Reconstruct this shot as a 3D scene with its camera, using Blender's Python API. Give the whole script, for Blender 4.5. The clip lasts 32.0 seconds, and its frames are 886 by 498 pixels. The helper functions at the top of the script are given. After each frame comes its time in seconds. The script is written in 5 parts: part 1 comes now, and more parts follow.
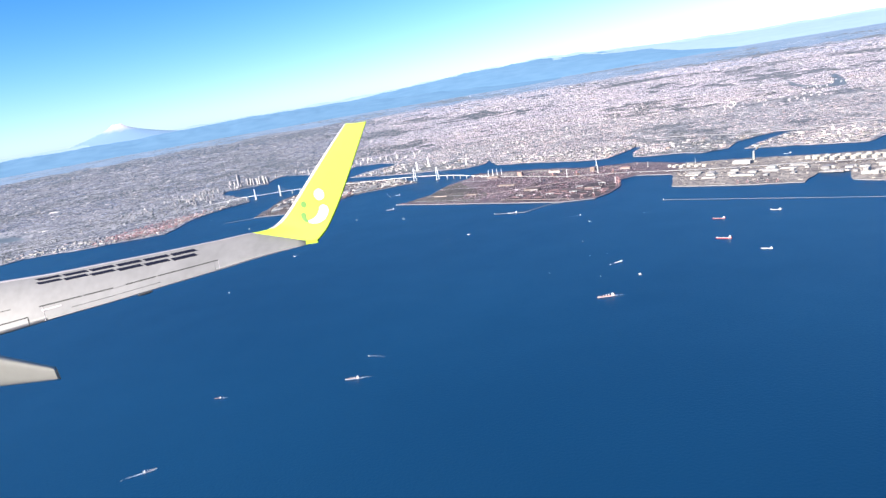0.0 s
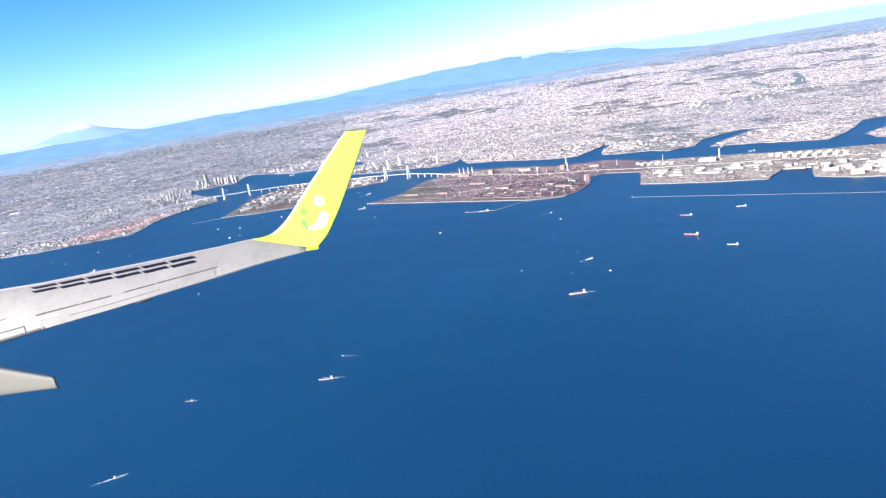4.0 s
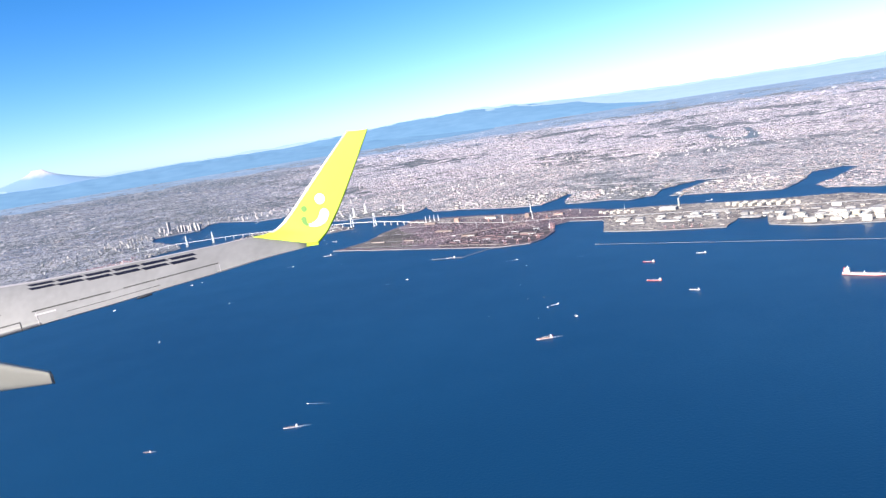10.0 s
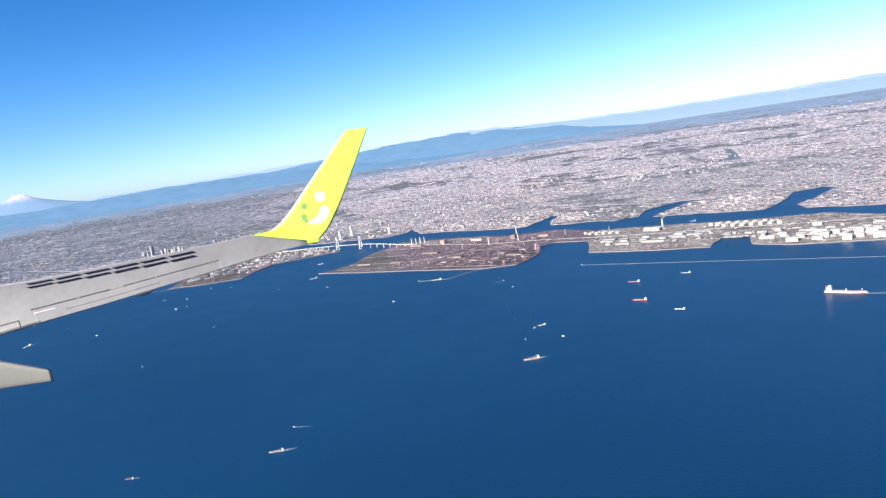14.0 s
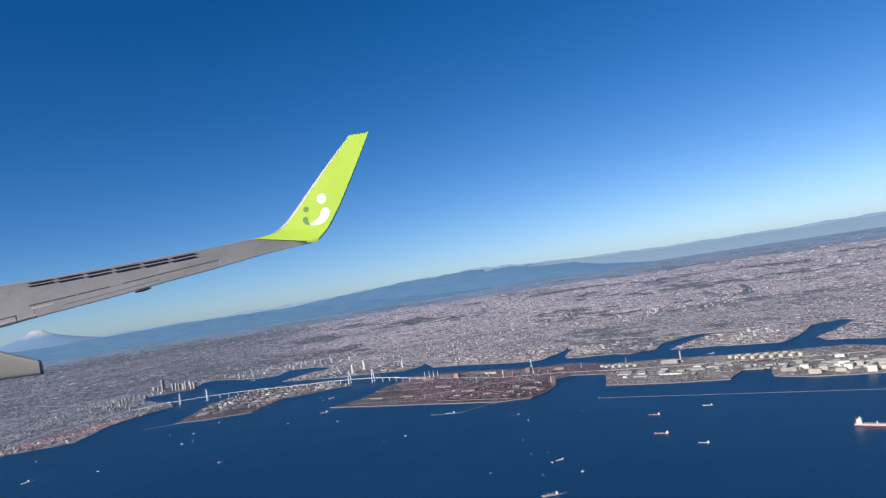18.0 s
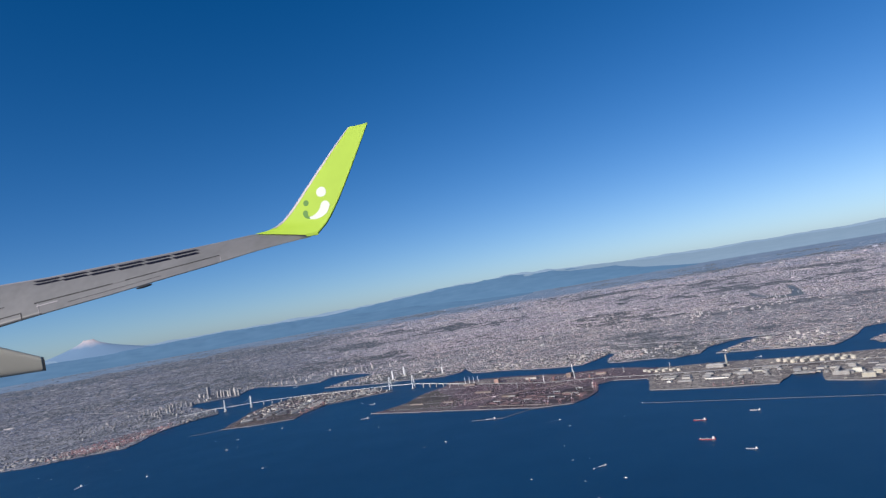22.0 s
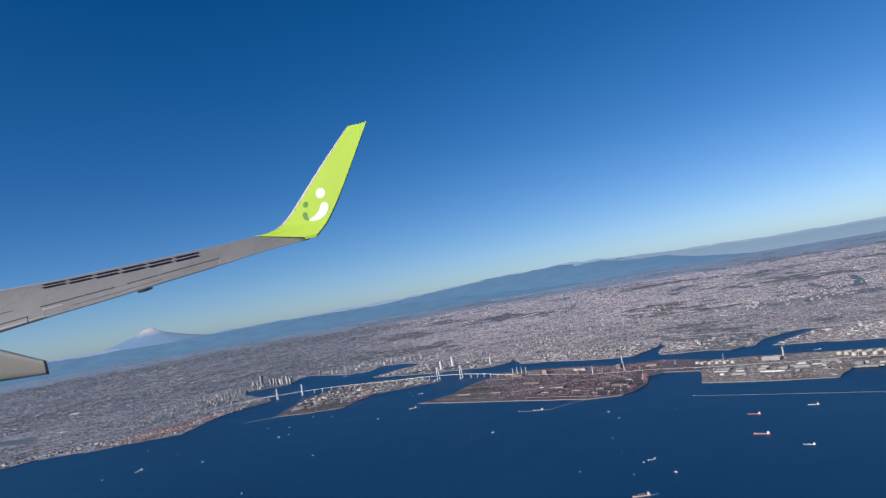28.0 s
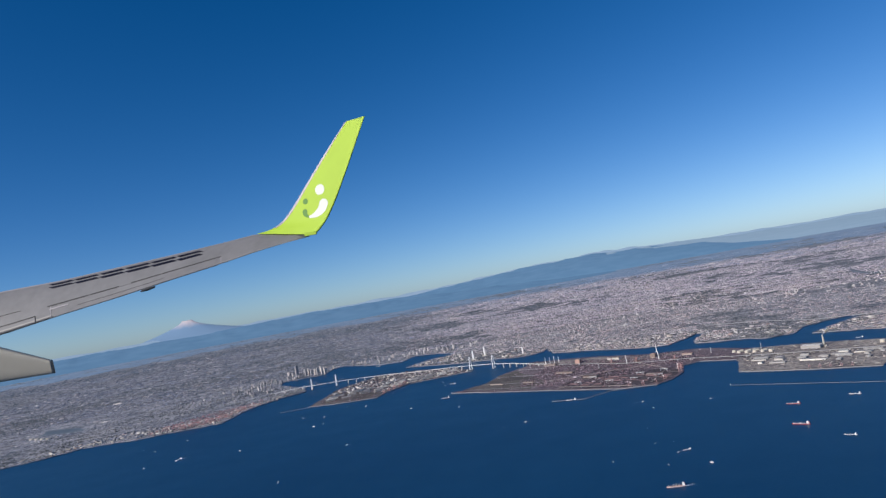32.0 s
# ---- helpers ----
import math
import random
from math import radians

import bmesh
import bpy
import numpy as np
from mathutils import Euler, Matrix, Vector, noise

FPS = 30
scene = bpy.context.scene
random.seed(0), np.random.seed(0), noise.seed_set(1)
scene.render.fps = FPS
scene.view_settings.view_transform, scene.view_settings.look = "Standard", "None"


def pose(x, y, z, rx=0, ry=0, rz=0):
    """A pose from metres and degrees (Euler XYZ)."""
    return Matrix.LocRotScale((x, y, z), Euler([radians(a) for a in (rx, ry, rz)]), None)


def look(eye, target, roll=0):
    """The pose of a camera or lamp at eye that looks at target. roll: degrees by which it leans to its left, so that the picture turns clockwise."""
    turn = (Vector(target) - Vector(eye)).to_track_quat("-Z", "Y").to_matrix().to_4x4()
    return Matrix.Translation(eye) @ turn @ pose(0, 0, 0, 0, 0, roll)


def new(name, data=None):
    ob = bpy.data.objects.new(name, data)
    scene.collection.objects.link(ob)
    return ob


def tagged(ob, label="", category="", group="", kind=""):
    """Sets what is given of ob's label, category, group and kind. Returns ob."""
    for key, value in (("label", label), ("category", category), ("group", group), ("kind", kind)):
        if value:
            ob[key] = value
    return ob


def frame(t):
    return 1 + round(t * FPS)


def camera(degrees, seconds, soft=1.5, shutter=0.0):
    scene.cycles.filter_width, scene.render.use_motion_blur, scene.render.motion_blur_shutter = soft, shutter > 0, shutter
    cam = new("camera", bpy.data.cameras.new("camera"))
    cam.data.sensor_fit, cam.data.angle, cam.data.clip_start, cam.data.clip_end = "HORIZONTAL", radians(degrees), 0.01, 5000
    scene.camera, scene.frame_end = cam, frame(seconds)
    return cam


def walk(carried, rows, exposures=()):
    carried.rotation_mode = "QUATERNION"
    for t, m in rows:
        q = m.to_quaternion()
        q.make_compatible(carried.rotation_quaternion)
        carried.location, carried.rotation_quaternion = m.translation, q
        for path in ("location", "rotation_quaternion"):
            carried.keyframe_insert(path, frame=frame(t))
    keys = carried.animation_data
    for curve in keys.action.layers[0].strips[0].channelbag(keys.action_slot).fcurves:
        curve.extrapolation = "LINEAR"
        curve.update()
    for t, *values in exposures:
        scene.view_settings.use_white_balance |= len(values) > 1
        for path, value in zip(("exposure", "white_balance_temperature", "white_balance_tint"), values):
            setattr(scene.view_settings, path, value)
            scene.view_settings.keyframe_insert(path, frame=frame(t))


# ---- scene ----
from mathutils.geometry import tessellate_polygon

cam = camera(66.18, 32.0, soft=1.4)

# seconds, place, then turn to the left, tilt up and lean in degrees
PATH = [
    (0, -68.950, -7.419, 66.135, 9.220, -13.536, -9.733),
    (0.5, -68.982, -7.371, 66.320, 9.142, -14.402, -9.731),
    (1, -69.018, -7.339, 66.473, 9.014, -15.074, -9.698),
    (1.5, -69.062, -7.351, 66.541, 8.824, -15.432, -9.752),
    (2, -69.128, -7.398, 66.574, 8.473, -15.512, -9.726),
    (2.5, -69.199, -7.461, 66.577, 8.105, -15.510, -9.735),
    (3, -69.266, -7.536, 66.541, 7.732, -15.288, -9.744),
    (3.5, -69.349, -7.616, 66.469, 7.254, -14.664, -9.742),
    (5.5, -69.648, -7.948, 66.289, 5.471, -12.669, -9.312),
    (6, -69.710, -8.026, 66.190, 5.154, -12.249, -9.381),
    (6.5, -69.818, -8.120, 66.059, 4.811, -12.699, -9.406),
    (7, -69.885, -8.200, 65.943, 4.485, -12.278, -9.375),
    (7.5, -69.924, -8.251, 65.853, 4.288, -11.885, -9.371),
    (8, -69.976, -8.305, 65.786, 4.027, -11.572, -9.274),
    (8.5, -70.016, -8.344, 65.751, 3.801, -11.256, -9.191),
    (9, -70.062, -8.388, 65.701, 3.563, -10.959, -9.059),
    (9.5, -70.112, -8.435, 65.649, 3.316, -10.710, -8.961),
    (10, -70.152, -8.472, 65.599, 3.125, -10.481, -8.905),
    (10.5, -70.209, -8.522, 65.529, 2.888, -10.305, -9.023),
    (11, -70.241, -8.540, 65.534, 2.743, -10.327, -9.021),
    (11.5, -70.287, -8.572, 65.507, 2.541, -10.219, -9.053),
    (12, -70.337, -8.611, 65.465, 2.309, -10.026, -9.002),
    (12.5, -70.378, -8.640, 65.442, 2.128, -9.965, -8.970),
    (13, -70.404, -8.656, 65.430, 2.014, -9.913, -8.957),
    (13.5, -70.447, -8.698, 65.354, 1.813, -9.552, -8.974),
    (14, -70.494, -8.762, 65.142, 1.609, -8.772, -9.002),
    (14.5, -70.542, -8.838, 64.840, 1.398, -7.592, -9.084),
    (16.5, -70.681, -9.032, 63.405, 0.738, -1.708, -9.047),
    (17, -70.665, -9.033, 63.062, 0.767, -0.198, -8.918),
    (17.5, -70.642, -9.017, 62.682, 0.854, 1.337, -8.909),
    (18, -70.606, -8.985, 62.331, 0.998, 2.752, -8.921),
    (18.5, -70.547, -8.937, 62.040, 1.258, 3.844, -8.898),
    (19, -70.476, -8.888, 61.886, 1.554, 4.483, -8.866),
    (19.5, -70.383, -8.827, 61.773, 1.985, 4.815, -9.034),
    (20, -70.286, -8.767, 61.746, 2.446, 4.762, -9.197),
    (20.5, -70.176, -8.707, 61.748, 2.947, 4.689, -9.330),
    (21, -70.094, -8.663, 61.799, 3.347, 4.356, -9.524),
    (21.5, -69.989, -8.616, 61.887, 3.812, 3.962, -9.542),
    (22, -69.907, -8.573, 61.939, 4.183, 3.776, -9.680),
    (22.5, -69.798, -8.521, 62.058, 4.670, 3.280, -9.702),
    (23, -69.703, -8.474, 62.194, 5.112, 2.709, -9.830),
    (23.5, -69.597, -8.418, 62.301, 5.582, 2.315, -9.831),
    (24, -69.524, -8.368, 62.289, 5.959, 2.198, -9.977),
    (24.5, -69.447, -8.326, 62.346, 6.296, 2.054, -10.031),
    (25, -69.384, -8.284, 62.300, 6.583, 2.268, -10.062),
    (25.5, -69.308, -8.239, 62.305, 6.887, 2.453, -9.940),
    (27.5, -69.022, -8.047, 62.171, 8.127, 3.414, -9.465),
    (28, -68.991, -8.014, 62.045, 8.344, 3.643, -9.699),
    (28.5, -68.910, -7.988, 61.995, 8.696, 3.715, -9.593),
    (29, -68.838, -7.943, 62.000, 9.036, 3.709, -9.663),
    (29.5, -68.747, -7.883, 62.122, 9.477, 3.216, -9.617),
    (30, -68.643, -7.817, 62.291, 9.966, 2.646, -9.651),
    (30.5, -68.540, -7.747, 62.433, 10.465, 2.125, -9.721),
    (31, -68.458, -7.689, 62.387, 10.916, 2.073, -9.856),
    (31.5, -68.411, -7.659, 62.217, 11.164, 2.622, -9.980),
    (32, -68.410, -7.679, 62.062, 11.134, 3.277, -10.246),
]


def stance(x, y, z, turn, tilt, lean):
    a, b = radians(turn), radians(tilt)
    eye = Vector((x, y, z))
    return look(eye, eye + 100 * Vector((-math.sin(a) * math.cos(b), math.cos(a) * math.cos(b), math.sin(b))), lean)


# the film's camera opens up over the dark water and closes down again against the sky
walk(cam, [(row[0], stance(*row[1:])) for row in PATH],
     exposures=[(0, 1.24, 6900, 11), (2, 1.44, 6900, 11), (6, 1.38, 6900, 11), (9, 1.22, 6900, 11), (13, 1.04, 6800, 11), (14.5, 0.88, 6900, 11), (16.5, 0.34, 6600, 11), (17, 0.22, 6600, 11), (18, 0.07, 6600, 11), (19, -0.05, 6600, 11), (32, -0.08, 6600, 11)])

# ---- world and sun ----
SUN_AZ, SUN_EL = radians(226), radians(25)      # clockwise from +y; a low winter sun behind the wing's root
world = bpy.data.worlds.new("sky")
scene.world = world
world.use_nodes = True
wn = world.node_tree.nodes
sky = wn.new("ShaderNodeTexSky")
sky.sky_type = "NISHITA"
sky.sun_disc = False
sky.sun_elevation, sky.sun_rotation = SUN_EL, SUN_AZ
sky.altitude, sky.air_density, sky.dust_density, sky.ozone_density = 2000, 0.78, 1.75, 5.6
wn["Background"].inputs["Strength"].default_value = 0.114
deep = wn.new("ShaderNodeHueSaturation")         # clear dry winter air aloft, whiter where it is thick and bright
glare, thick = wn.new("ShaderNodeRGBToBW"), wn.new("ShaderNodeMapRange")
for key, value in (("From Min", 0.8), ("From Max", 6.0), ("To Min", 1.24), ("To Max", 1.0)):
    thick.inputs[key].default_value = value
world.node_tree.links.new(sky.outputs["Color"], glare.inputs["Color"])
world.node_tree.links.new(glare.outputs["Val"], thick.inputs["Value"])
world.node_tree.links.new(thick.outputs["Result"], deep.inputs["Saturation"])
world.node_tree.links.new(sky.outputs["Color"], deep.inputs["Color"])
world.node_tree.links.new(deep.outputs["Color"], wn["Background"].inputs["Color"])

sun = new("sun", bpy.data.lights.new("sun", "SUN"))
sun.data.energy, sun.data.angle, sun.data.color = 5.0, radians(0.53), (1.0, 0.95, 0.87)
sun.data.shadow_maximum_resolution = 0.03
sun.matrix_world = look((0, 0, 500), Vector((0, 0, 500)) - Vector((math.sin(SUN_AZ) * math.cos(SUN_EL), math.cos(SUN_AZ) * math.cos(SUN_EL), math.sin(SUN_EL))))


# ---- materials ----
def nodes_of(name):
    m = bpy.data.materials.new(name)
    m.use_nodes = True
    return m, m.node_tree.nodes, m.node_tree.links, m.node_tree.nodes["Principled BSDF"]


def ramp_of(n, stops):
    r = n.new("ShaderNodeValToRGB")
    e = r.color_ramp.elements
    while len(e) < len(stops):
        e.new(0.5)
    for k, (p, c) in enumerate(stops):
        e[k].position, e[k].color = p, (*c, 1)
    return r


def plain(name, color, rough=0.5, metal=0.0, grain=3.0, spread=0.12, bump=0.0, coat=0.0):
    """Paint, metal or concrete with grain and stains at two scales."""
    m, n, l, b = nodes_of(name)
    tc = n.new("ShaderNodeTexCoord")
    fine, wide = n.new("ShaderNodeTexNoise"), n.new("ShaderNodeTexNoise")
    fine.inputs["Scale"].default_value, fine.inputs["Detail"].default_value = grain * 6, 5
    wide.inputs["Scale"].default_value, wide.inputs["Detail"].default_value = grain, 4
    mix = n.new("ShaderNodeMath")
    mix.operation = "MULTIPLY_ADD"
    mix.inputs[1].default_value = 0.4
    for t in (fine, wide):
        l.new(tc.outputs["Object"], t.inputs["Vector"])
    l.new(fine.outputs["Fac"], mix.inputs[0])
    half = n.new("ShaderNodeMath")
    half.operation = "MULTIPLY"
    half.inputs[1].default_value = 0.6
    l.new(wide.outputs["Fac"], half.inputs[0])
    l.new(half.outputs[0], mix.inputs[2])
    lo, hi = [max(0, c * (1 - spread)) for c in color], [min(1, c * (1 + spread)) for c in color]
    r = ramp_of(n, [(0.3, lo), (0.7, hi)])
    l.new(mix.outputs[0], r.inputs["Fac"])
    l.new(r.outputs["Color"], b.inputs["Base Color"])
    b.inputs["Roughness"].default_value, b.inputs["Metallic"].default_value = rough, metal
    b.inputs["Coat Weight"].default_value = coat
    if bump:
        bp = n.new("ShaderNodeBump")
        bp.inputs["Strength"].default_value, bp.inputs["Distance"].default_value = bump, 0.02
        l.new(fine.outputs["Fac"], bp.inputs["Height"])
        l.new(bp.outputs["Normal"], b.inputs["Normal"])
    return m


def scatter_colors(name, stops, rough=0.8, by="island", district=0.012, dim=(0.5, 0.52, 0.5), lit=(1.0, 0.97, 0.96), tint=(1, 1, 1)):
    """A colour for each piece, drawn from a range and shifted a little from district to district."""
    m, n, l, b = nodes_of(name)
    if by == "island":
        out = n.new("ShaderNodeNewGeometry").outputs["Random Per Island"]
    else:
        out = n.new("ShaderNodeObjectInfo").outputs["Random"]
    r = ramp_of(n, [(p, [min(0.9, a * b) for a, b in zip(c, tint)]) for p, c in stops])
    r.color_ramp.interpolation = "CONSTANT"
    l.new(out, r.inputs["Fac"])
    geo = n.new("ShaderNodeNewGeometry")
    last = r.outputs["Color"]
    for scale, pair, fac in ((2.2, ((0.6, 0.6, 0.61), (1, 1, 1)), 0.4), (district * 11, ((0.40, 0.41, 0.44), (1.08, 1.06, 1.05)), 0.85 if by == "island" else 0.0), (district, (dim, lit), 0.9 if by == "island" else 0.2)):
        tex = n.new("ShaderNodeTexNoise")
        tex.inputs["Scale"].default_value, tex.inputs["Detail"].default_value = scale, 5
        l.new(geo.outputs["Position"], tex.inputs["Vector"])
        r2 = ramp_of(n, [(0.36, pair[0]), (0.6, pair[1])])
        l.new(tex.outputs["Fac"], r2.inputs["Fac"])
        mx = n.new("ShaderNodeMix")
        mx.data_type, mx.blend_type = "RGBA", "MULTIPLY"
        mx.inputs["Factor"].default_value = fac
        l.new(last, mx.inputs["A"])
        l.new(r2.outputs["Color"], mx.inputs["B"])
        last = mx.outputs["Result"]
    l.new(last, b.inputs["Base Color"])
    b.inputs["Roughness"].default_value = rough
    return m


def ground_mat(name, stops, scale, cell, cell_mix=0.5):
    """Built-up ground: blocks of cells over broad districts."""
    m, n, l, b = nodes_of(name)
    geo = n.new("ShaderNodeNewGeometry")
    wide, vor = n.new("ShaderNodeTexNoise"), n.new("ShaderNodeTexVoronoi")
    wide.inputs["Scale"].default_value, wide.inputs["Detail"].default_value, wide.inputs["Roughness"].default_value = scale, 8, 0.65
    vor.inputs["Scale"].default_value = cell
    for t in (wide, vor):
        l.new(geo.outputs["Position"], t.inputs["Vector"])
    sep = n.new("ShaderNodeSeparateColor")
    l.new(vor.outputs["Color"], sep.inputs["Color"])
    mx = n.new("ShaderNodeMix")
    mx.inputs["Factor"].default_value = cell_mix
    l.new(wide.outputs["Fac"], mx.inputs["A"])
    l.new(sep.outputs[0], mx.inputs["B"])
    r = ramp_of(n, stops)
    l.new(mx.outputs["Result"], r.inputs["Fac"])
    l.new(r.outputs["Color"], b.inputs["Base Color"])
    b.inputs["Roughness"].default_value = 0.9
    b.inputs["Specular IOR Level"].default_value = 0.112
    return m


def water_mat():
    m, n, l, b = nodes_of("sea_water")
    geo = n.new("ShaderNodeNewGeometry")
    big, mid, small = (n.new("ShaderNodeTexNoise") for _ in range(3))
    for t, s, d in ((big, 0.006, 5), (mid, 0.05, 4), (small, 1.6, 6)):
        t.inputs["Scale"].default_value, t.inputs["Detail"].default_value = s, d
        l.new(geo.outputs["Position"], t.inputs["Vector"])
    r = ramp_of(n, [(0.35, (0.002, 0.035, 0.094)), (0.7, (0.004, 0.047, 0.116))])
    l.new(big.outputs["Fac"], r.inputs["Fac"])
    l.new(r.outputs["Color"], b.inputs["Base Color"])
    rr = n.new("ShaderNodeMapRange")
    rr.inputs["To Min"].default_value, rr.inputs["To Max"].default_value = 0.36, 0.45
    l.new(mid.outputs["Fac"], rr.inputs["Value"])
    l.new(rr.outputs[0], b.inputs["Roughness"])
    b.inputs["IOR"].default_value, b.inputs["Specular IOR Level"].default_value = 1.33, 0.5
    bp = n.new("ShaderNodeBump")
    bp.inputs["Strength"].default_value, bp.inputs["Distance"].default_value = 0.6, 0.10
    l.new(small.outputs["Fac"], bp.inputs["Height"])
    l.new(bp.outputs["Normal"], b.inputs["Normal"])
    return m


WATER = water_mat()
RIVER = plain("silty_river_water", (0.13, 0.155, 0.17), 0.55, grain=0.02, spread=0.2)
CITY = ground_mat("city_ground", [(0.30, (0.070, 0.088, 0.118)), (0.41, (0.135, 0.15, 0.18)), (0.50, (0.29, 0.292, 0.32)), (0.66, (0.44, 0.43, 0.45))], 0.03, 0.5, 0.3)
PLANT = ground_mat("works_ground", [(0.28, (0.125, 0.11, 0.115)), (0.43, (0.205, 0.183, 0.185)), (0.56, (0.31, 0.275, 0.25)), (0.72, (0.45, 0.40, 0.355))], 0.04, 0.5, 0.3)
HARBOUR = ground_mat("harbour_ground", [(0.28, (0.075, 0.072, 0.08)), (0.45, (0.125, 0.115, 0.122)), (0.58, (0.18, 0.162, 0.165)), (0.75, (0.27, 0.245, 0.24))], 0.05, 0.6, 0.3)
COAL = ground_mat("coal_heap_ground", [(0.3, (0.05, 0.048, 0.056)), (0.5, (0.09, 0.074, 0.084)), (0.7, (0.145, 0.11, 0.115))], 0.08, 0.8, 0.3)
FIELD = ground_mat("rough_grass_ground", [(0.3, (0.075, 0.07, 0.07)), (0.5, (0.125, 0.112, 0.105)), (0.7, (0.19, 0.167, 0.155))], 0.06, 0.5, 0.25)
RUST = ground_mat("ore_yard_ground", [(0.30, (0.095, 0.076, 0.106)), (0.45, (0.142, 0.112, 0.128)), (0.58, (0.20, 0.158, 0.172)), (0.75, (0.285, 0.245, 0.258))], 0.03, 0.6, 0.25)
STONE = plain("quay_stone", (0.38, 0.37, 0.365), 0.85, grain=0.6, spread=0.25)
MOLE = plain("weathered_mole_concrete", (0.17, 0.185, 0.205), 0.85, grain=0.6, spread=0.3)
QUAY = plain("wet_quay_wall_concrete", (0.20, 0.205, 0.215), 0.8, grain=0.8, spread=0.35)
ROAD = plain("concrete_deck", (0.43, 0.42, 0.41), 0.8, grain=0.5)
VIADUCT = plain("worn_viaduct_deck", (0.30, 0.29, 0.295), 0.85, grain=0.5, spread=0.2)
WHITE = plain("white_paint", (0.78, 0.78, 0.77), 0.45, grain=0.8)
GREY = plain("grey_steel", (0.35, 0.36, 0.37), 0.5, grain=0.8)
DARK = plain("dark_paint", (0.03, 0.032, 0.036), 0.5)
REDHULL = plain("red_hull_paint", (0.27, 0.042, 0.045), 0.5, grain=0.8, spread=0.2)
CRANE = plain("crane_red_paint", (0.37, 0.20, 0.20), 0.5, grain=0.8, spread=0.2)
PALEHULL = plain("pale_pink_hull_paint", (0.58, 0.46, 0.43), 0.5, grain=0.8, spread=0.15)
GREYHULL = plain("light_grey_hull_paint", (0.46, 0.49, 0.53), 0.5, grain=0.8, spread=0.12)
BLUEHULL = plain("blue_grey_hull_paint", (0.12, 0.16, 0.22), 0.5, grain=0.8)
DECK = plain("deck_red_oxide", (0.25, 0.16, 0.14), 0.7, grain=0.8, spread=0.2)
FOAM = plain("white_foam", (0.36, 0.44, 0.52), 0.8, grain=1.2, spread=0.4)
BEIGE = plain("beige_concrete", (0.47, 0.44, 0.38), 0.7, grain=0.6, spread=0.12)
CREAM = plain("cream_tank_paint", (0.56, 0.515, 0.44), 0.5, grain=0.6, spread=0.1)
TOWERS = scatter_colors("tower_facades", [(0, (0.46, 0.42, 0.40)), (0.3, (0.58, 0.53, 0.50)), (0.55, (0.36, 0.34, 0.35)), (0.8, (0.68, 0.63, 0.60))], 0.6, "object")
HOUSES = scatter_colors("city_blocks", [(0, (0.27, 0.25, 0.23)), (0.10, (0.39, 0.345, 0.315)), (0.3, (0.50, 0.435, 0.395)), (0.56, (0.575, 0.50, 0.455)), (0.76, (0.67, 0.59, 0.535)), (0.93, (0.78, 0.73, 0.665)), (0.985, (0.48, 0.33, 0.27))], district=0.02, dim=(0.6, 0.61, 0.63), tint=(1.10, 1.05, 1.13))
# the next three have haze mixed in: bluer and flatter with distance
HAZYMIDTOWN = scatter_colors("hazed_midtown_blocks", [(0, (0.38, 0.37, 0.375)), (0.12, (0.45, 0.425, 0.42)), (0.4, (0.52, 0.485, 0.475)), (0.65, (0.58, 0.545, 0.53)), (0.92, (0.70, 0.655, 0.635))], district=0.012, dim=(0.66, 0.69, 0.73), tint=(1.09, 1.04, 1.17))
HAZYSUBURB = scatter_colors("hazed_suburb_blocks", [(0, (0.28, 0.32, 0.38)), (0.2, (0.38, 0.41, 0.46)), (0.5, (0.46, 0.475, 0.51)), (0.8, (0.56, 0.56, 0.58))], district=0.006, dim=(0.72, 0.77, 0.84), tint=(0.93, 0.97, 1.12))
HAZYRIM = scatter_colors("hazed_outer_suburb_blocks", [(0, (0.16, 0.26, 0.38)), (0.3, (0.20, 0.29, 0.41)), (0.7, (0.25, 0.33, 0.44)), (0.92, (0.34, 0.40, 0.49))], district=0.004, dim=(0.72, 0.77, 0.84))
# western blocks: the blue tints and tones put haze into the paint
HAZYWESTSIDE = scatter_colors("hazed_west_blocks", [(0, (0.09, 0.088, 0.09)), (0.2, (0.18, 0.17, 0.168)), (0.45, (0.29, 0.27, 0.26)), (0.68, (0.42, 0.39, 0.375)), (0.85, (0.62, 0.58, 0.56)), (0.94, (0.88, 0.86, 0.84))], district=0.02, dim=(0.56, 0.58, 0.61), lit=(1.0, 0.97, 0.96), tint=(0.62, 0.73, 1.0))
HAZYWESTHILL = scatter_colors("hazed_west_hill_blocks", [(0, (0.14, 0.145, 0.15)), (0.2, (0.24, 0.237, 0.243)), (0.5, (0.35, 0.335, 0.335)), (0.8, (0.49, 0.47, 0.46)), (0.93, (0.76, 0.73, 0.71))], district=0.012, dim=(0.54, 0.58, 0.63), lit=(1.0, 0.98, 0.98), tint=(0.46, 0.58, 0.82))
HAZYWESTFAR = scatter_colors("hazed_west_outskirts", [(0, (0.08, 0.13, 0.21)), (0.3, (0.11, 0.165, 0.24)), (0.65, (0.15, 0.205, 0.28)), (0.9, (0.26, 0.30, 0.36))], district=0.006, dim=(0.66, 0.73, 0.82))
WORKS = scatter_colors("works_blocks", [(0, (0.11, 0.09, 0.10)), (0.3, (0.19, 0.135, 0.145)), (0.55, (0.27, 0.19, 0.195)), (0.78, (0.37, 0.315, 0.31)), (0.91, (0.58, 0.52, 0.50)), (0.975, (0.40, 0.20, 0.19))], district=0.06, dim=(0.6, 0.55, 0.58), tint=(0.98, 0.96, 1.08))
